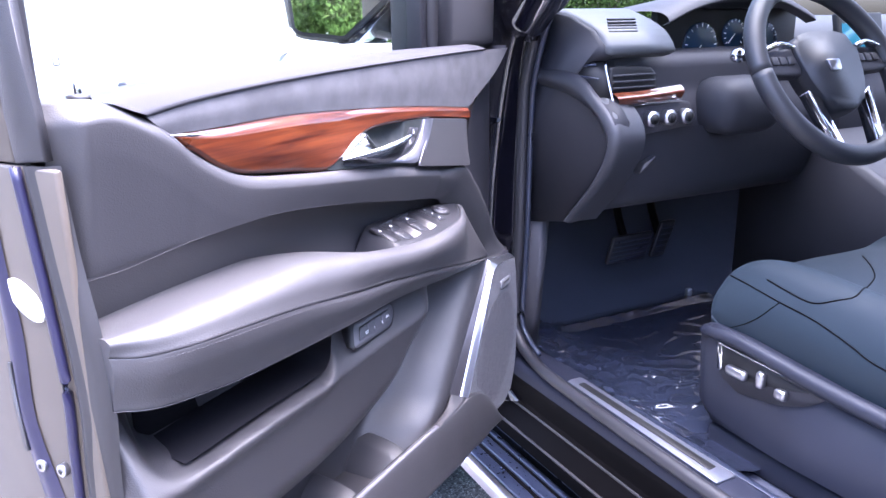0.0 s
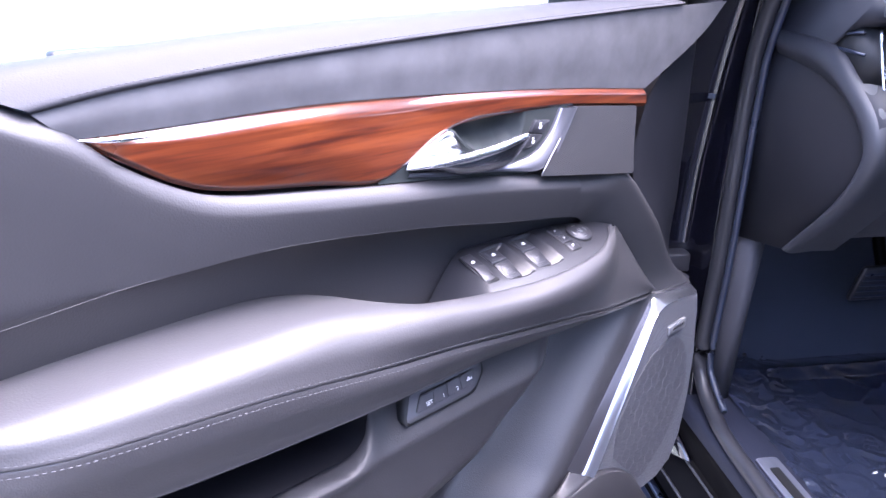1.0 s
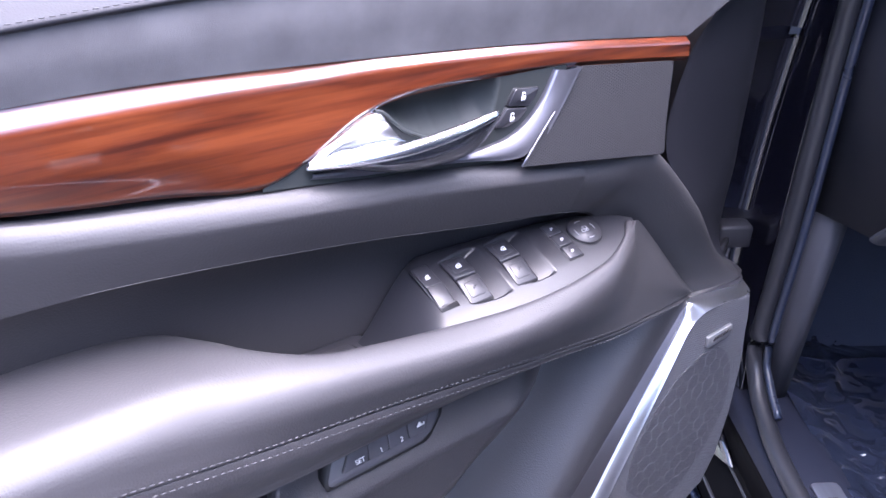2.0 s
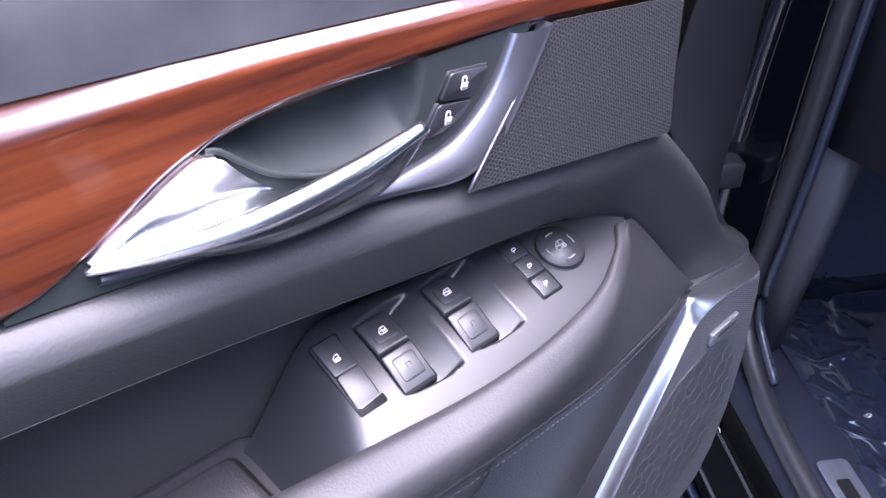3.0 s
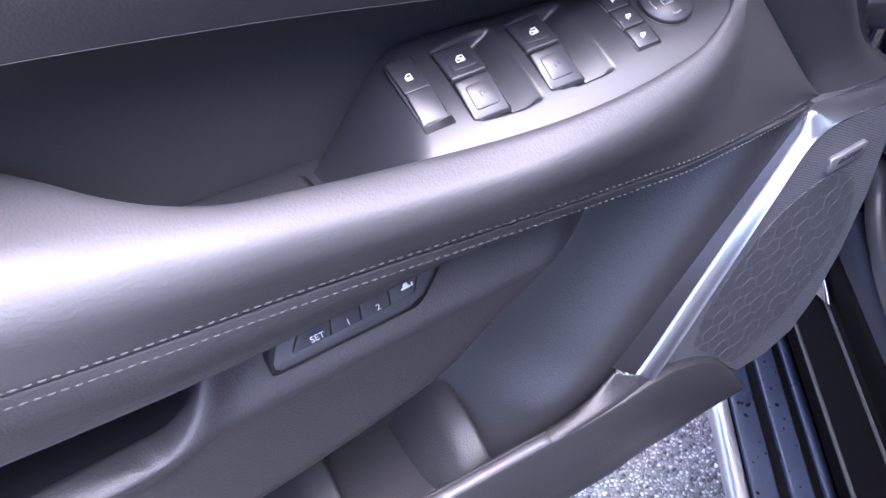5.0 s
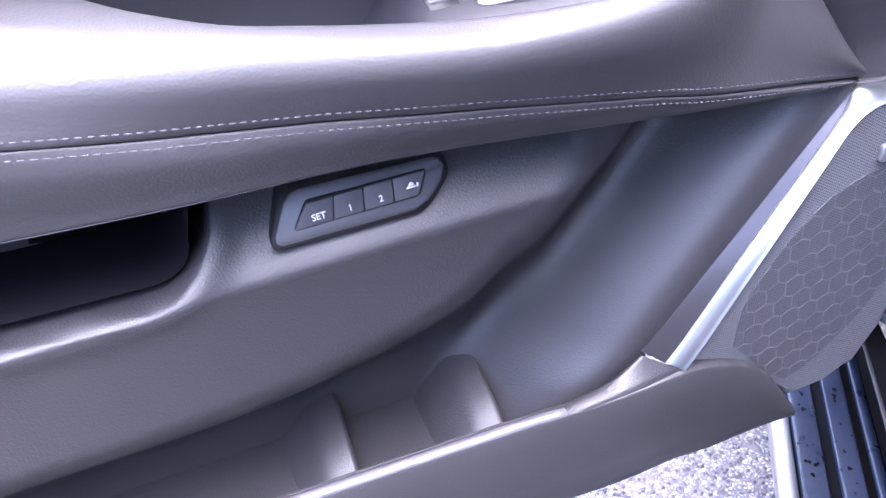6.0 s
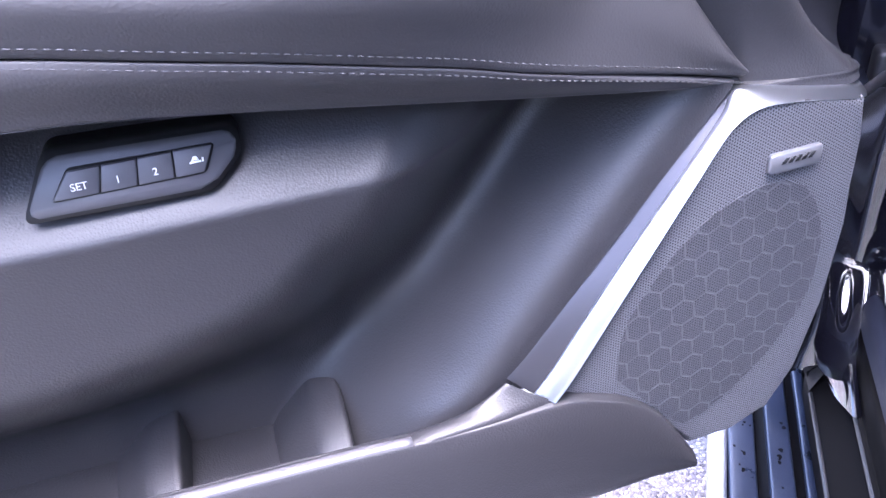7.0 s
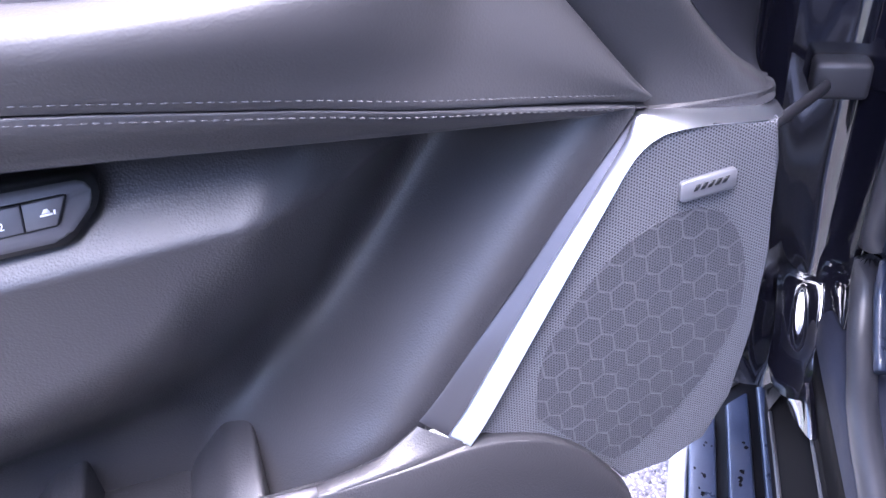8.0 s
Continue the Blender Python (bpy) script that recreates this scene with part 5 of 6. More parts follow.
cpart("unseen_centre_post", box((-1.10, -0.06, 0.60), (-1.00, 0.03, 1.87), 0.015), HARD_BLACK)
# pane darkened to hold light back from seat and dash
cpart("windscreen", loft([[(0.50, y, 1.30), (0.05, y, 1.55), (-0.40, y, 1.86)] for y in (0.02, -0.6, -1.2, -1.8)], 12, 4), DIMMING_GLASS)
cpart("far_side", box((-2.4, -1.90, 0.40), (0.50, -1.80, 1.45), 0.03), HARD_BLACK)
cpart("rear_bulkhead", box((-2.4, -1.82, 0.40), (-2.35, 0.10, 1.88), 0.02), HARD_BLACK)
cpart("check_strap", tube([(0.255, 0.085, 0.893), (0.17, 0.130, 0.893), (0.090, 0.176, 0.893)], 0.0065, 10, 10, flat=0.6), HARD_BLACK, label="dark check strap")
cpart("strap_bracket", box((0.240, 0.054, 0.879), (0.275, 0.104, 0.915), 0.005), HARD_BLACK)
for x in (0.85, -2.1):
    for y in (0.0, -1.75):
        w = cpart("wheel", moved(prism([(0.40 * math.cos(t), 0.40 * math.sin(t)) for t in np.linspace(0, 2 * math.pi, 40, endpoint=False)], -0.13, 0.13, 0.03), Matrix.Translation((x, y, 0.40))), RUBBER)
        cpart("rim", moved(prism([(0.27 * math.cos(t), 0.27 * math.sin(t)) for t in np.linspace(0, 2 * math.pi, 30, endpoint=False)], -0.135, 0.135, 0.02), Matrix.Translation((x, y, 0.40))), SATIN_CHROME, w)

# running board
board = cpart("running_board", prism(rounded([(-1.3, 0.018), (0.40, 0.018), (0.385, 0.10), (0.31, 0.160), (0.24, 0.178), (-1.3, 0.190)], 0.03), 0.42, 0.37, 0.006, "z"), MATT_BLACK, label="ribbed dark running board with silver edge")
for y0, y1, x1 in ((0.140, 0.174, 0.290), (0.097, 0.1275, 0.340), (0.071, 0.0865, 0.372), (0.028, 0.052, 0.385)):
    cpart("tread", loft([[(-1.28, y, z), (-0.3, y, z), (x1 - e, y, z)] for y, z, e in ((y0, 0.418, 0.008), (y0 + 0.0015, 0.4245, 0.010), (y0 + 0.006, 0.4262, 0.012), (y1 - 0.006, 0.4262, 0.014 + (y1 - y0) * 0.6), (y1 - 0.0015, 0.4245, 0.012 + (y1 - y0) * 0.8), (y1, 0.418, 0.010 + (y1 - y0) * 0.8))], 24, 4), BOARD, board)
rng = random.Random(8)
spots = bmesh.new()
for k in range(110):
    cx, cy, r = rng.uniform(-0.5, 0.24), rng.choice((rng.uniform(0.143, 0.171), rng.uniform(0.100, 0.125))), rng.uniform(0.0012, 0.0036)
    ring = [spots.verts.new((cx + r * rng.uniform(0.6, 1.5) * math.cos(t), cy + r * rng.uniform(0.6, 1.2) * math.sin(t), 0.4268)) for t in np.linspace(0, 2 * math.pi, 8, endpoint=False)]
    spots.faces.new(ring)
tagged(cpart("dirt_spots", spots, MATT_BLACK, board), kind="stuff")
cpart("board_edge", loft([[(-1.3, y + 0.004, z), (0.08, y, z), (0.235, y - 0.012 + d, z), (0.31, y - 0.032 + d, z), (0.372, y - 0.080 + d, z)] for y, z, d in ((0.176, 0.4215, -0.002), (0.178, 0.4235, 0.0), (0.192, 0.4225, 0.0), (0.198, 0.414, 0.002), (0.196, 0.39, 0.002))], 60, 4), SATIN_CHROME, board)
cpart("board_inner_edge", tube([(-1.25, 0.020, 0.423), (-0.4, 0.020, 0.423), (0.38, 0.020, 0.423)], 0.004, 20, 6), SATIN_CHROME, board)

# dashboard: padded top, end cap, face
KNEE = material("dark_lower_dash_plastic", (0.027, 0.028, 0.035), rough=0.6, grain=0.0002, grain_scale=600, style="leather", spec=0.2)
TOP_PAD = [(0.62, 1.37), (0.35, 1.425), (0.127, 1.433), (0.059, 1.421), (-0.014, 1.393), (-0.046, 1.365), (-0.055, 1.347), (-0.02, 1.336)]
pad_xz = spline(TOP_PAD, 40)
dash = cpart("dashboard", grid_mesh([[(f + i, y, z) for f, z in pad_xz] for y, i in ((-0.008, 0.03), (-0.012, 0.010), (-0.024, 0.0), (-0.11, 0.0), (-0.178, 0.0), (-0.186, 0.02))]), LIT_PAD, label="dark leather-covered dashboard")
cpart("dash_face", loft([[(0.5, y, 1.36), (0.03, y, 1.345), (0.0, y, 1.28), (-0.02, y, 1.20), (0.01, y, 1.08), (0.08, y, 1.0), (0.35, y, 0.97)] for y in (-0.01, -0.3, -0.9, -1.78)], 40, 4), CABIN_DARK, dash)
cpart("far_top", loft([[(0.62, y, 1.36), (0.25, y, 1.41), (0.10, y, 1.40), (0.05, y, 1.34)] for y in (-0.225, -0.6, -1.2, -1.78)], 20, 4), CABIN, dash)
cpart("end_cap", prism([(0.45, 1.37), (0.127, 1.428), (0.059, 1.416), (-0.010, 1.389), (-0.040, 1.362), (-0.045, 1.342), (0.0, 1.325), (0.027, 1.306), (-0.037, 1.269), (-0.075, 1.248), (-0.10, 1.222), (-0.100, 1.174), (-0.060, 1.102), (0.034, 1.0), (0.2, 0.965), (0.45, 0.95)], -0.035, 0.004, 0.006), CAP, dash)
LIP_IN = [(0.15, 0.006, 1.279), (0.053, 0.006, 1.266), (-0.021, 0.006, 1.242), (-0.070, 0.006, 1.203), (-0.080, 0.006, 1.166), (-0.043, 0.006, 1.099), (0.044, 0.006, 1.006)]
LIP_OUT = [(0.15, 0.005, 1.312), (0.028, 0.005, 1.306), (-0.037, 0.004, 1.271), (-0.095, 0.002, 1.226), (-0.108, 0.0, 1.174), (-0.065, 0.0, 1.100), (0.030, 0.004, 0.998)]
cpart("cap_lip", loft([LIP_IN, between(LIP_IN, LIP_OUT, 0.5, dy=0.010), LIP_OUT, [(x + 0.004, -0.03, z) for x, y, z in LIP_OUT], [(x + 0.012, -0.075, z - 0.004) for x, y, z in LIP_OUT]], 60, 6), CABIN, dash)
cpart("side_vent", prism([(0.05, 1.335), (-0.026, 1.331), (-0.052, 1.252), (0.045, 1.300)], -0.05, 0.0, 0.003), GAP, dash)
for a, b in (((0.045, 1.318), (-0.03, 1.327)), ((0.035, 1.303), (-0.040, 1.300))):
    cpart("side_vent_bar", tube([(a[0], 0.001, a[1]), (b[0], 0.001, b[1])], 0.0022, 4, 6, smooth=False), BOARD, dash)
cpart("vent_trim", tube([(-0.026, -0.025, 1.331), (-0.040, -0.026, 1.29), (-0.060, -0.026, 1.244)], 0.0035, 12, 8), CHROME, dash)
cpart("dash_vent", prism(rounded([(-0.030, 1.269), (-0.145, 1.267), (-0.136, 1.318), (-0.022, 1.323)], 0.012), -0.045, 0.02, 0.006, "x"), GAP, dash)
for k in range(3):
    cpart("vent_slat", box((-0.050, -0.136, 1.279 + k * 0.012), (-0.036, -0.030, 1.2825 + k * 0.012), 0.001), CABIN, dash)
cpart("dash_wood", loft([[(-0.050, -0.028, 1.272), (-0.052, -0.11, 1.274), (-0.048, -0.206, 1.280)], [(-0.066, -0.030, 1.262), (-0.066, -0.11, 1.264), (-0.060, -0.206, 1.268)], [(-0.058, -0.036, 1.249), (-0.058, -0.11, 1.251), (-0.052, -0.206, 1.254)]], 20, 8), WOOD, dash)
cpart("wood_line", tube([(-0.058, -0.045, 1.247), (-0.058, -0.12, 1.249), (-0.052, -0.206, 1.252)], 0.0018, 12, 6), CHROME, dash)
cpart("switch_panel", prism(rounded([(-0.055, 1.244), (-0.235, 1.246), (-0.243, 1.196), (-0.10, 1.184)], 0.01), -0.050, 0.01, 0.006, "x"), CABIN_DARK, dash)
for r in (0.122, 0.168, 0.214):
    k = cpart("light_switch_knob", moved(tube([(0, 0, 0), (-0.018, 0, 0)], 0.0155, 4, 20), Matrix.Translation((-0.050, -r, 1.217))), SATIN_CHROME, dash)
    cpart("knob_face", moved(tube([(0, 0, 0), (-0.002, 0, 0)], 0.0105, 4, 20), Matrix.Translation((-0.068, -r, 1.217))), GAP, k)
for k in range(5):
    cpart("top_vent_slot", moved(box((-0.002, -0.036, -0.002), (0.002, 0.036, 0.002), 0.001), Matrix.Translation((-0.022 + k * 0.009, -0.070 - k * 0.006, 1.3868 + k * 0.0058)) @ pose(0, 0, 0, 0, -35, 0)), GAP, dash)
hood = [(-0.205, 0.0), (-0.26, 0.022), (-0.33, 0.040), (-0.43, 0.048), (-0.53, 0.040), (-0.60, 0.02), (-0.65, 0.0)]
cpart("binnacle", loft([[(0.02, y, 1.395 + h) for y, h in hood], [(-0.005, y, 1.404 + h) for y, h in hood], [(0.05, y, 1.425 + h) for y, h in hood], [(0.30, y, 1.42 + 0.3 * h) for y, h in hood]], 40, 6), CABIN_DARK, dash)
cluster = cpart("instrument_panel", box((0.055, -0.66, 1.24), (0.075, -0.225, 1.43), 0.004), GAP, dash)
DIAL = material("dial_face", (0.010, 0.026, 0.055), rough=0.25)
for y, z, rad in ((-0.352, 1.352, 0.050), (-0.452, 1.375, 0.034), (-0.545, 1.352, 0.050)):
    ring = [(y + rad * math.cos(t), z + rad * math.sin(t)) for t in np.linspace(0, 2 * math.pi, 32, endpoint=False)]
    d = cpart("dial", prism(ring, 0.050, 0.058, 0.002, "x"), DIAL, cluster)
    for k in range(13):
        t = math.radians(-40 + k * 21.7)
        cpart("tick", tube([(0.0488, y + rad * 0.80 * math.cos(t), z + rad * 0.80 * math.sin(t)), (0.0488, y + rad * 0.94 * math.cos(t), z + rad * 0.94 * math.sin(t))], 0.0011, 2, 5, smooth=False), PRINT, d)
    cpart("needle", tube([(0.048, y, z), (0.048, y + rad * 0.55, z - rad * 0.6)], 0.0011, 2, 5, smooth=False), PRINT, d)
cpart("knee_panel", loft([[(-0.030, y, 1.19), (-0.01, y, 1.10), (0.05, y, 1.01), (0.25, y, 0.985)] for y in (-0.06, -0.25, -0.6, -0.75)], 20, 4), KNEE, dash)
cpart("release_lever", prism(rounded([(-0.120, 1.100), (-0.158, 1.122), (-0.165, 1.136), (-0.135, 1.122)], 0.004), -0.035, 0.0, 0.002, "x"), CABIN, dash)
cpart("steering_column", box((-0.11, -0.47, 1.168), (0.03, -0.285, 1.290), 0.05, 4), KNEE, dash)
cpart("stalk", tube([(-0.12, -0.33, 1.325), (-0.15, -0.27, 1.335), (-0.155, -0.235, 1.340)], [0.006, 0.007, 0.012], 12, 10), CABIN_DARK, dash)
cpart("stalk_tip", moved(tube([(0, 0, 0), (-0.014, 0, 0)], 0.013, 4, 18), Matrix.Translation((-0.155, -0.235, 1.340))), CHROME, dash)
console = cpart("centre_console", loft([[(0.1, y, 1.22), (-0.08, y, 1.10), (-0.35, y, 0.97), (-1.0, y, 0.97)] for y in (-0.70, -0.72, -0.9, -1.1)], 20, 4), CABIN_DARK)
cpart("console_side", prism([(0.2, 0.60), (0.2, 1.23), (0.1, 1.22), (-0.08, 1.10), (-0.35, 0.97), (-1.0, 0.97), (-1.0, 0.60)], -0.72, -0.69, 0.004), CABIN_DARK, console)
cpart("screen_bezel", moved(box((-0.008, -0.105, -0.055), (0.008, 0.075, 0.055), 0.004), Matrix.Translation((-0.02, -0.775, 1.362)) @ pose(0, 0, 0, 0, 12, 4)), GAP, dash)
cpart("centre_screen", moved(box((-0.0095, -0.062, -0.030), (-0.006, 0.062, 0.030), 0.001), Matrix.Translation((-0.02, -0.775, 1.362)) @ pose(0, 0, 0, 0, 12, 4)), SCREEN, dash)

# pedals
for y, w, h, x in ((-0.342, 0.130, 0.085, 0.235), (-0.478, 0.050, 0.115, 0.26)):
    p = cpart("pedal", moved(box((-0.006, -w / 2, -h / 2), (0.006, w / 2, h / 2), 0.005), Matrix.Translation((x, y, 0.840)) @ pose(0, 0, 0, 0, -20, 0)), RUBBER)
    for k in range(5):
        cpart("pedal_rib", moved(box((-0.0085, -w / 2 + 0.006, -0.002), (-0.005, w / 2 - 0.006, 0.002), 0.001), Matrix.Translation((x, y, 0.840)) @ pose(0, 0, 0, 0, -20, 0) @ Matrix.Translation((0, 0, (k - 2) * h / 6))), BOARD, p)
    cpart("pedal_arm", tube([(x + 0.01, y, 0.84), (x + 0.06, y, 0.95), (x + 0.06, y, 1.08)], 0.011, 10, 8), MATT_BLACK, p)
cpart("mat_stud", prism([(0.31 + 0.010 * math.cos(t), -0.645 + 0.010 * math.sin(t)) for t in np.linspace(0, 2 * math.pi, 16, endpoint=False)], 0.650, 0.61, 0.004, "z"), SATIN_CHROME)

# protective film on the floor
CREASES = [[(0.42, 0.175), (0.30, 0.14), (0.196, 0.125), (0.045, 0.178), (-0.035, 0.193), (-0.119, 0.266), (-0.16, 0.36)],
           [(-0.06, 0.045), (-0.104, 0.065), (-0.16, 0.124), (-0.208, 0.215), (-0.22, 0.33)], [(0.36, 0.12), (0.24, 0.09), (0.12, 0.095), (0.02, 0.12)]]
crease_pts = [np.array(spline([(x, y, 0) for x, y in c], 90))[:, :2] for c in CREASES]
film_rows = []
for a in np.linspace(-0.42, 0.36, 200):
    row = []
    rise = 0.018 + np.interp(a, [-0.42, 0.10, 0.25, 0.34, 0.42, 0.47], [0.602, 0.602, 0.608, 0.630, 0.662, 0.696]) - 0.03 * smooth_step(0.28, 0.36, a)
    for b in np.linspace(0.03, 0.70, 160):
        n1 = noise.noise(Vector((a * 5, b * 5, 1.7)))
        n3 = abs(noise.noise(Vector((a * 16 + 5 * b, b * 12, 9.1))))
        n4 = abs(noise.noise(Vector((a * 34 - 9 * b, b * 30, 4.3))))
        near, close = 0.0, 0.0
        for c, hgt in zip(crease_pts, (0.006, 0.004, 0.003)):
            d = np.hypot(c[:, 0] - a - 0.006 * n1, c[:, 1] - b).min()
            close = max(close, math.exp(-(d / 0.05) ** 2))
            near = max(near, hgt * math.exp(-(d / 0.007)) + 0.004 * math.exp(-(d / 0.045) ** 2) * (1 - n3) ** 6)
        rim = smooth_step(0.10, 0.03, b)
        row.append((a, -b, rise + 0.004 * n1 + near + 0.0012 * (1 - n3) ** 9 + 0.0035 * close * (1 - n4) ** 8 + 0.02 * rim))
    film_rows.append(row)
film = mesh_ob("floor_film", grid_mesh(film_rows), FILM)
film.matrix_world = CAR
tagged(film, "crumpled clear plastic film over the dark floor carpet", "floor cover")

# steering wheel
WHEEL_LEATHER = material("wheel_leather", (0.013, 0.014, 0.018), rough=0.5, grain=0.0001, grain_scale=800, style="leather")
wheel = tagged(empty("steering_wheel", CAR @ Matrix.Translation((-0.300, -0.316, 1.318)) @ pose(0, 0, 0, 0, 32, 0)), "dark leather steering wheel with silver spokes", "steering wheel")
a = np.linspace(0, 2 * math.pi, 64)
part("rim", tube([(0, 0.172 * math.cos(t), 0.170 * math.sin(t)) for t in a], 0.0185, 96, 14), WHEEL_LEATHER, wheel)
part("hub", prism(rounded([(-0.085, 0.055), (-0.07, -0.03), (-0.035, -0.085), (0.035, -0.085), (0.07, -0.03), (0.085, 0.055), (0.04, 0.07), (-0.04, 0.07)], 0.02), -0.012, 0.03, 0.012, "x", 3), WHEEL_LEATHER, wheel)
for s in (-1, 1):
    part("spoke", prism(rounded([(s * 0.07, 0.045), (s * 0.172, 0.035), (s * 0.170, -0.005), (s * 0.075, -0.01)], 0.008), -0.002, 0.018, 0.005, "x"), CABIN_DARK, wheel)
    part("spoke_trim", tube([(-0.006, s * 0.165, 0.035), (-0.010, s * 0.120, 0.047), (-0.010, s * 0.085, 0.040)], 0.005, 16, 8), CHROME, wheel)
    part("lower_spoke", prism(rounded([(s * 0.060, -0.055), (s * 0.085, -0.040), (s * 0.062, -0.172), (s * 0.040, -0.175)], 0.005), -0.006, 0.015, 0.004, "x"), CHROME, wheel)
    for k in range(3):
        part("wheel_button", box((-0.006, s * (0.095 + 0.02 * k) - 0.008, 0.010), (-0.001, s * (0.095 + 0.02 * k) + 0.008, 0.026), 0.002), HARD_BLACK, wheel)
part("emblem", prism(rounded([(-0.018, 0.012), (-0.012, -0.010), (0.012, -0.010), (0.018, 0.012)], 0.003), -0.015, -0.010, 0.001, "x"), SATIN_CHROME, wheel)

# driver's seat
import mathutils
# dark leather with the sky's teal sheen mixed into its colour
SHEEN_LEATHER = material("teal_sheen_leather", (0.014, 0.0225, 0.031), rough=0.6, grain=0.00012, grain_scale=700, style="leather", spec=0.25)
seat = tagged(empty("driver_seat", CAR @ Matrix.Translation((-0.26, -0.11, 0.60))), "dark leather driver's seat with chrome-trimmed side controls", "car seat")


def spart(name, bm, mat, parent=None, label=""):
    return part(name, bm, mat, parent or seat, label)


def cushion_row(y, crown, ahead):
    return [(-0.03 + ahead, y, 0.255), (-0.005 + ahead, y, 0.295 + crown * 0.3), (-0.008 + ahead, y, 0.335 + crown * 0.6), (-0.05 + ahead, y, 0.365 + crown), (-0.13, y, 0.380 + crown), (-0.3, y, 0.370 + crown), (-0.55, y, 0.36 + crown), (-0.72, y, 0.36 + crown)]


cushion_mesh = loft([[(p[0] - 0.01, 0.0, 0.235 if p[2] > 0.24 else p[2]) for p in cushion_row(0, 0, 0)], cushion_row(0.006, -0.085, -0.010), cushion_row(-0.004, -0.040, -0.004), cushion_row(-0.030, 0.002, 0.0), cushion_row(-0.065, 0.012, 0.004), cushion_row(-0.105, 0.0, 0.010), cushion_row(-0.135, -0.018, 0.015),
                       cushion_row(-0.27, -0.024, 0.03), cushion_row(-0.42, -0.018, 0.015), cushion_row(-0.48, 0.008, 0.004), cushion_row(-0.53, -0.005, 0), cushion_row(-0.55, -0.08, 0)], 70, 6)
CUSHION_TREE = mathutils.bvhtree.BVHTree.FromBMesh(cushion_mesh)


def seam(name, points, radius=0.0012):
    """A dark sewn joint that lies on the cushion."""
    on = [CUSHION_TREE.find_nearest(Vector(p)) for p in spline(points, 60)]
    spart(name, tube([tuple(q[0]) for q in on], radius, 90, 6), MATT_BLACK)


seam("panel_seam", [(-0.109, -0.018, 0.367), (-0.155, -0.014, 0.36), (-0.205, -0.013, 0.355), (-0.239, -0.023, 0.368), (-0.262, -0.041, 0.381), (-0.235, -0.10, 0.37), (-0.204, -0.156, 0.356), (-0.164, -0.236, 0.356), (-0.073, -0.334, 0.352)], 0.0015)
seam("edge_seam", [(-0.02, -0.030, 0.345), (-0.059, -0.015, 0.349), (-0.11, -0.007, 0.345), (-0.151, -0.004, 0.34), (-0.223, -0.002, 0.331), (-0.288, 0.001, 0.315), (-0.348, 0.004, 0.299), (-0.5, 0.004, 0.29)], 0.0013)
seam("bolster_seam", [(-0.06, 0.010, 0.262), (-0.093, 0.01, 0.282), (-0.124, 0.005, 0.308), (-0.151, -0.004, 0.34)], 0.0011)
spart("cushion", cushion_mesh, SHEEN_LEATHER)
SEAT_SIDE = material("seat_side_plastic", (0.015, 0.017, 0.027), rough=0.5, grain=0.0001, grain_scale=800, style="leather", spec=0.4)
side = spart("side_panel", prism(rounded([(0.0, 0.262), (-0.012, 0.070), (-0.20, 0.062), (-0.75, 0.075), (-0.75, 0.215), (-0.35, 0.235), (-0.1, 0.262)], 0.03), 0.014, -0.04, 0.014, segments=4), SEAT_SIDE)
spart("side_shoulder", tube([(-0.005, 0.008, 0.240), (-0.10, 0.012, 0.246), (-0.30, 0.012, 0.228), (-0.75, 0.012, 0.208)], [0.012, 0.016, 0.016, 0.016], 40, 10), SEAT_SIDE, side)
spart("control_plate", prism(rounded([(-0.046, 0.236), (-0.050, 0.172), (-0.098, 0.151), (-0.19, 0.166), (-0.245, 0.190), (-0.282, 0.222)], 0.012), 0.0165, 0.0, 0.003), CABIN_DARK, side)
spart("control_well", prism(rounded([(-0.053, 0.229), (-0.056, 0.184), (-0.12, 0.183), (-0.20, 0.200), (-0.245, 0.214)], 0.006), 0.0175, 0.010, 0.001), GAP, side)
spart("plate_trim", tube([(-0.049, 0.018, 0.232), (-0.12, 0.018, 0.229), (-0.20, 0.018, 0.225), (-0.280, 0.018, 0.220)], [0.0032, 0.0026, 0.0022, 0.0016], 40, 8), CHROME, side)
spart("plate_corner", prism(rounded([(-0.046, 0.235), (-0.058, 0.232), (-0.062, 0.183), (-0.052, 0.177)], 0.003), 0.0200, 0.0165, 0.0015), CHROME, side)
for x, z, w, h in ((-0.100, 0.193, 0.046, 0.019), (-0.153, 0.201, 0.017, 0.032), (-0.196, 0.192, 0.024, 0.020)):
    spart("seat_switch", box((x - w / 2, 0.016, z - h / 2), (x + w / 2, 0.032, z + h / 2), 0.007, 3), SATIN_CHROME, side)
spart("base", box((-0.75, -0.52, 0.0), (-0.025, 0.004, 0.052), 0.01), SEAT_SIDE)
spart("base_core", box((-0.74, -0.50, 0.0), (-0.05, -0.02, 0.24), 0.01), GAP)
spart("backrest", loft([[(-0.66, y, 0.33), (-0.72, y, 0.6), (-0.80, y, 1.0), (-0.84, y, 1.12)] for y in (-0.0, -0.05, -0.27, -0.5, -0.55)], 20, 5), SHEEN_LEATHER)

# ================= outside =================
gm = bmesh.new()
bmesh.ops.create_grid(gm, x_segments=40, y_segments=40, size=400)
ground = tagged(mesh_ob("ground", gm, ASPHALT), "grey weathered asphalt car park", "ground", kind="structure")

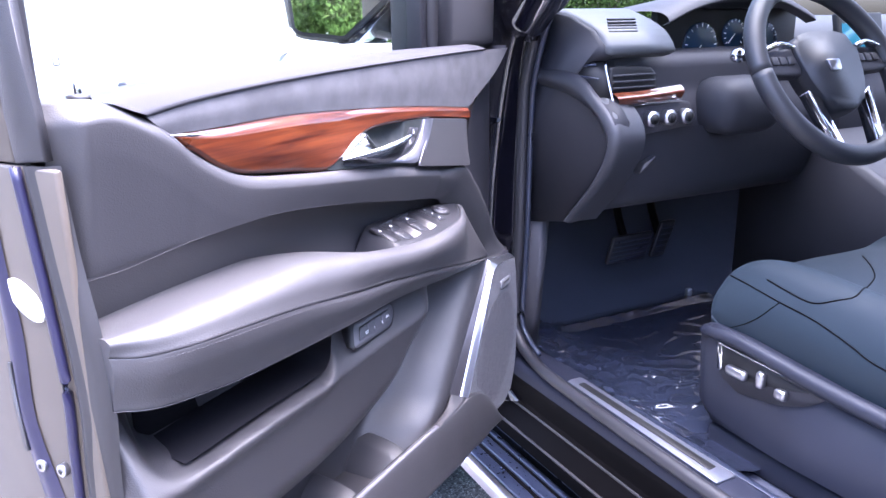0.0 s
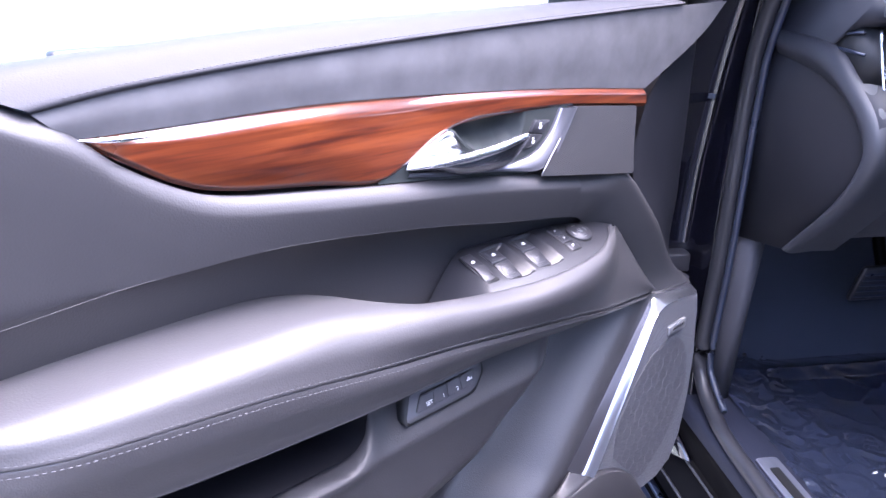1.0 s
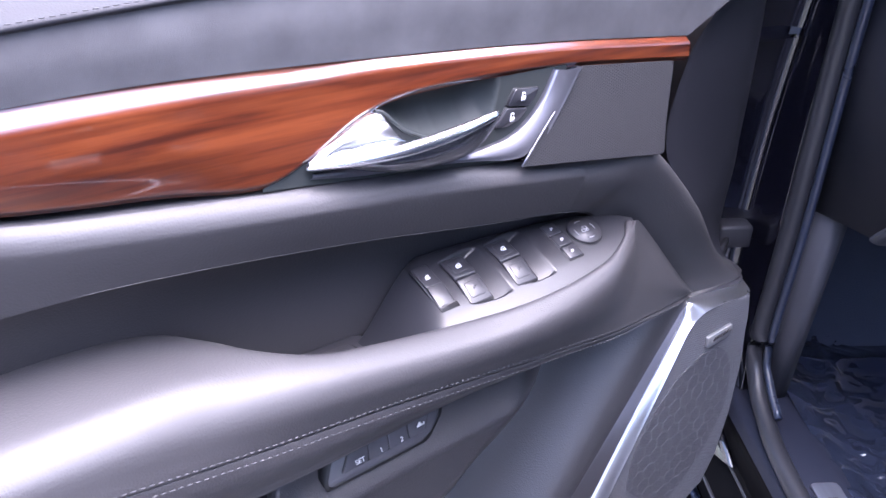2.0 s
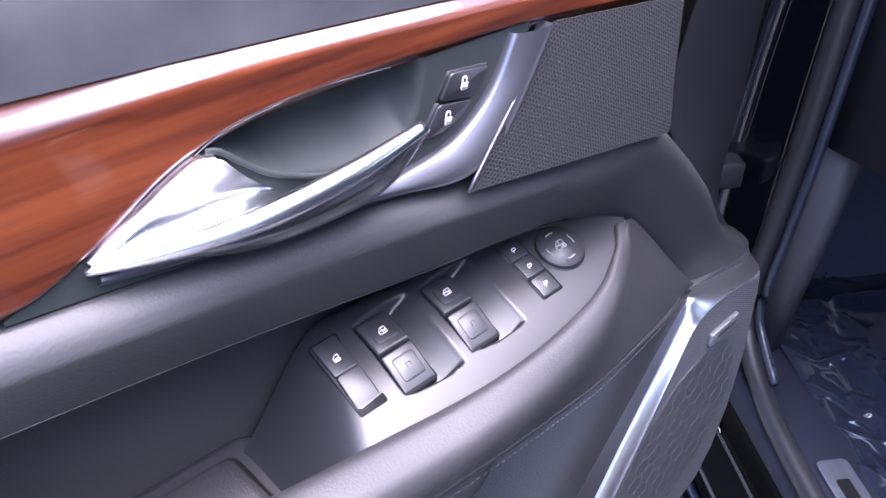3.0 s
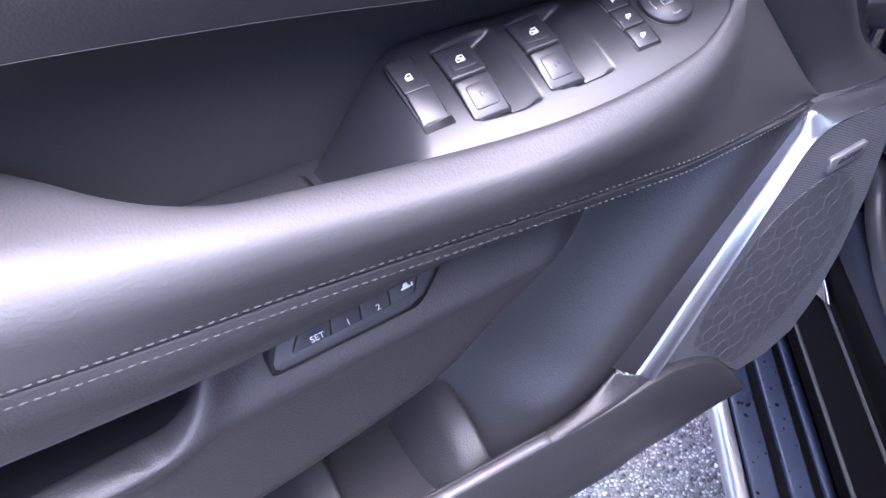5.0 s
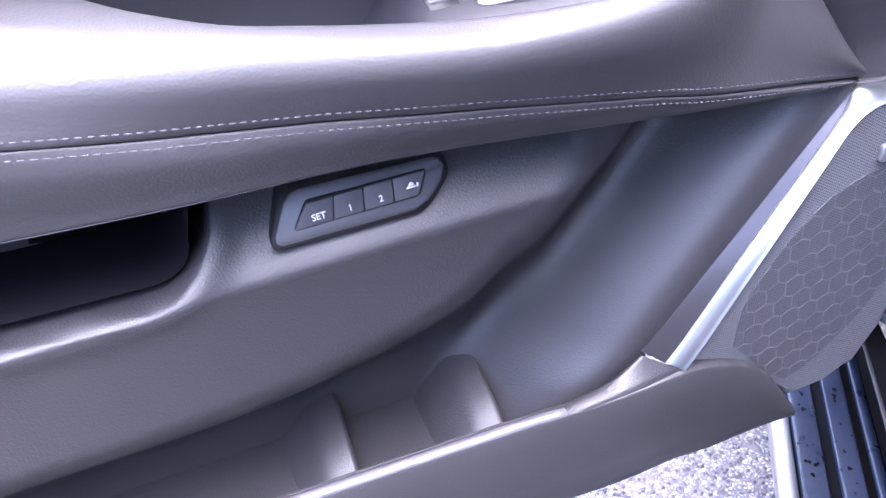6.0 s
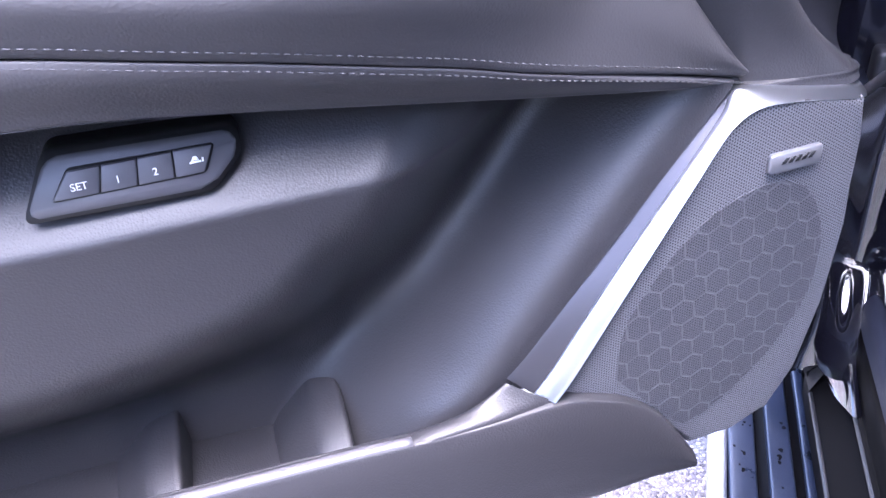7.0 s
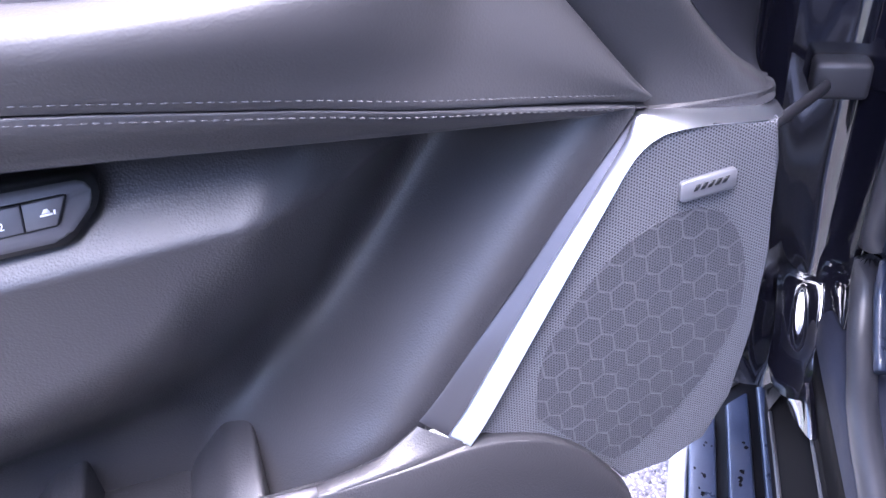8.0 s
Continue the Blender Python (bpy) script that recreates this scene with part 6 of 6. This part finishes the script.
# added glowing sheet that stands in for the burnt-out white horizon
glow_sheet = bmesh.new()
arcs = [[glow_sheet.verts.new((360 * math.cos(radians(t)), 360 * math.sin(radians(t)), z)) for t in range(20, 96, 5)] for z in (-1, 12, 30)]
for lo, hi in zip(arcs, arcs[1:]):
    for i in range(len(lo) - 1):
        glow_sheet.faces.new((lo[i], lo[i + 1], hi[i + 1], hi[i]))
WHITE_OUT = bpy.data.materials.new("white_out_glow")
WHITE_OUT.use_nodes = True
glow = WHITE_OUT.node_tree.nodes["Principled BSDF"]
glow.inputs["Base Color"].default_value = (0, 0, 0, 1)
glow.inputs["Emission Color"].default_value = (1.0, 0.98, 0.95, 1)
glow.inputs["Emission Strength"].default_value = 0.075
tagged(mesh_ob("backdrop", glow_sheet, WHITE_OUT), "added glowing sheet, white like the burnt-out horizon", "backdrop", kind="structure")

# parked white car beyond the door
PARK = pose(12.5, 7.6, 0, 0, 0, 100)
parked = tagged(empty("parked_car", PARK), "white parked car in bright sunlight", "car")


def ppart(name, bm, mat, parent=None):
    return part(name, bm, mat, parent or parked)


prof = [(2.3, 0.45), (2.35, 0.75), (2.1, 0.95), (1.1, 1.05), (0.95, 1.07), (-1.6, 1.08), (-2.2, 1.02), (-2.3, 0.7), (-2.25, 0.40)]
ppart("body", loft([[(x, y * 0.9, z) for x, z in prof] for y in (-1.0, -0.98)] + [[(x, y, z) for x, z in prof] for y in (-0.9, 0.0, 0.9)] + [[(x, 0.90 * 0.985, z) for x, z in prof]], 60, 4), WHITE_PAINT)
ppart("body_side", prism(prof, -0.90, -0.86, 0.03), WHITE_PAINT)
ppart("far_body_side", prism(prof, 0.86, 0.90, 0.0), WHITE_PAINT)
ppart("cabin_glass", loft([[(0.95, y, 1.06), (0.25, y * 0.85, 1.48), (-1.0, y * 0.85, 1.50), (-1.65, y, 1.08)] for y in (-0.84, -0.8, 0, 0.8, 0.84)], 40, 4), DARK_GLASS)
ppart("roof", loft([[(0.30, y, 1.475), (0.1, y, 1.515), (-0.9, y, 1.52), (-1.1, y, 1.485)] for y in (-0.7, -0.4, 0.4, 0.7)], 20, 4), WHITE_PAINT)
for x in (1.45, -1.4):
    for y in (-0.84, 0.84):
        w = ppart("wheel", moved(prism([(0.33 * math.cos(t), 0.33 * math.sin(t)) for t in np.linspace(0, 2 * math.pi, 32, endpoint=False)], -0.1, 0.1, 0.02), Matrix.Translation((x, y, 0.33))), RUBBER)
        ppart("rim", moved(prism([(0.21 * math.cos(t), 0.21 * math.sin(t)) for t in np.linspace(0, 2 * math.pi, 24, endpoint=False)], -0.11, 0.105, 0.02), Matrix.Translation((x, y, 0.33))), SATIN_CHROME, w)


def tree(x, y, h, seed):
    rng = random.Random(seed)
    t = tagged(empty("tree", pose(x, y, 0)), "leafy green broad-crowned tree at the edge of the car park", "tree", "trees round the car park")
    bms = [tube([(0, 0, 0), (0.1, 0.05, h * 0.3), (0.0, 0.1, h * 0.7)], [0.22, 0.15, 0.05], 12, 8)]
    for k in range(6):
        a = k * 1.05 + rng.random()
        z = h * (0.25 + 0.08 * k)
        bms.append(tube([(0, 0, z), (math.cos(a) * h * 0.15, math.sin(a) * h * 0.15, z + h * 0.1), (math.cos(a) * h * 0.28, math.sin(a) * h * 0.28, z + h * 0.14)], [0.08, 0.05, 0.02], 8, 6))
    part("trunk", join(*bms), BARK, t)
    verts, faces = [], []
    for k in range(32000):
        c = Vector((rng.gauss(0, 1), rng.gauss(0, 1), rng.gauss(0, 1))).normalized() * (0.45 + 0.55 * rng.random() ** 0.4)
        lump = 0.75 + 0.5 * noise.noise(Vector((c.x * 2 + seed, c.y * 2, c.z * 2)))
        p = Vector((c.x * h * 0.38 * lump, c.y * h * 0.38 * lump, h * 0.55 + c.z * h * 0.45 * lump))
        q = Euler((rng.random() * 6, rng.random() * 6, rng.random() * 6)).to_matrix()
        s = 0.04 + 0.05 * rng.random()
        i = len(verts)
        verts += [tuple(p + q @ Vector(v)) for v in ((-s, 0, 0), (0, -s * 0.5, 0.03), (s, 0, 0), (0, s * 0.5, 0.03))]
        faces.append((i, i + 1, i + 2, i + 3))
    me = bpy.data.meshes.new("crown")
    me.from_pydata(verts, [], faces)
    me.materials.append(LEAF)
    crown = new("crown", me)
    crown.parent = t
    return t


first = tree(-13.0, 7.5, 7.5, 3)
first.location.z = -1.6
# trees out of view are added to cut the light of the low sky
for k, (x, y, s) in enumerate(((-12.5, -3.2, 0.9), (-15, 1.0, 1.1), (-14, -6.5, 1.0), (-9.0, -13.0, 1.1), (-4.0, -15.0, 1.0), (0.5, -14.5, 1.1), (4.5, -16.5, 1.0), (2.6, -12.5, 0.9), (-1.6, -12.0, 0.8), (-6.0, -12.5, 0.9), (9.0, -15.0, 1.1),
                               (-12.0, 14.5, 1.0), (22, 13.9, 1.0), (24, 7.5, 1.1), (-13.5, -1.0, 0.9), (-12.0, -5.6, 0.9))):
    c = copy_thing(first, pose(x, y, -2.7 if x > 15 else -1.6, 0, 0, k * 67))
    c.scale = (s, s, s)
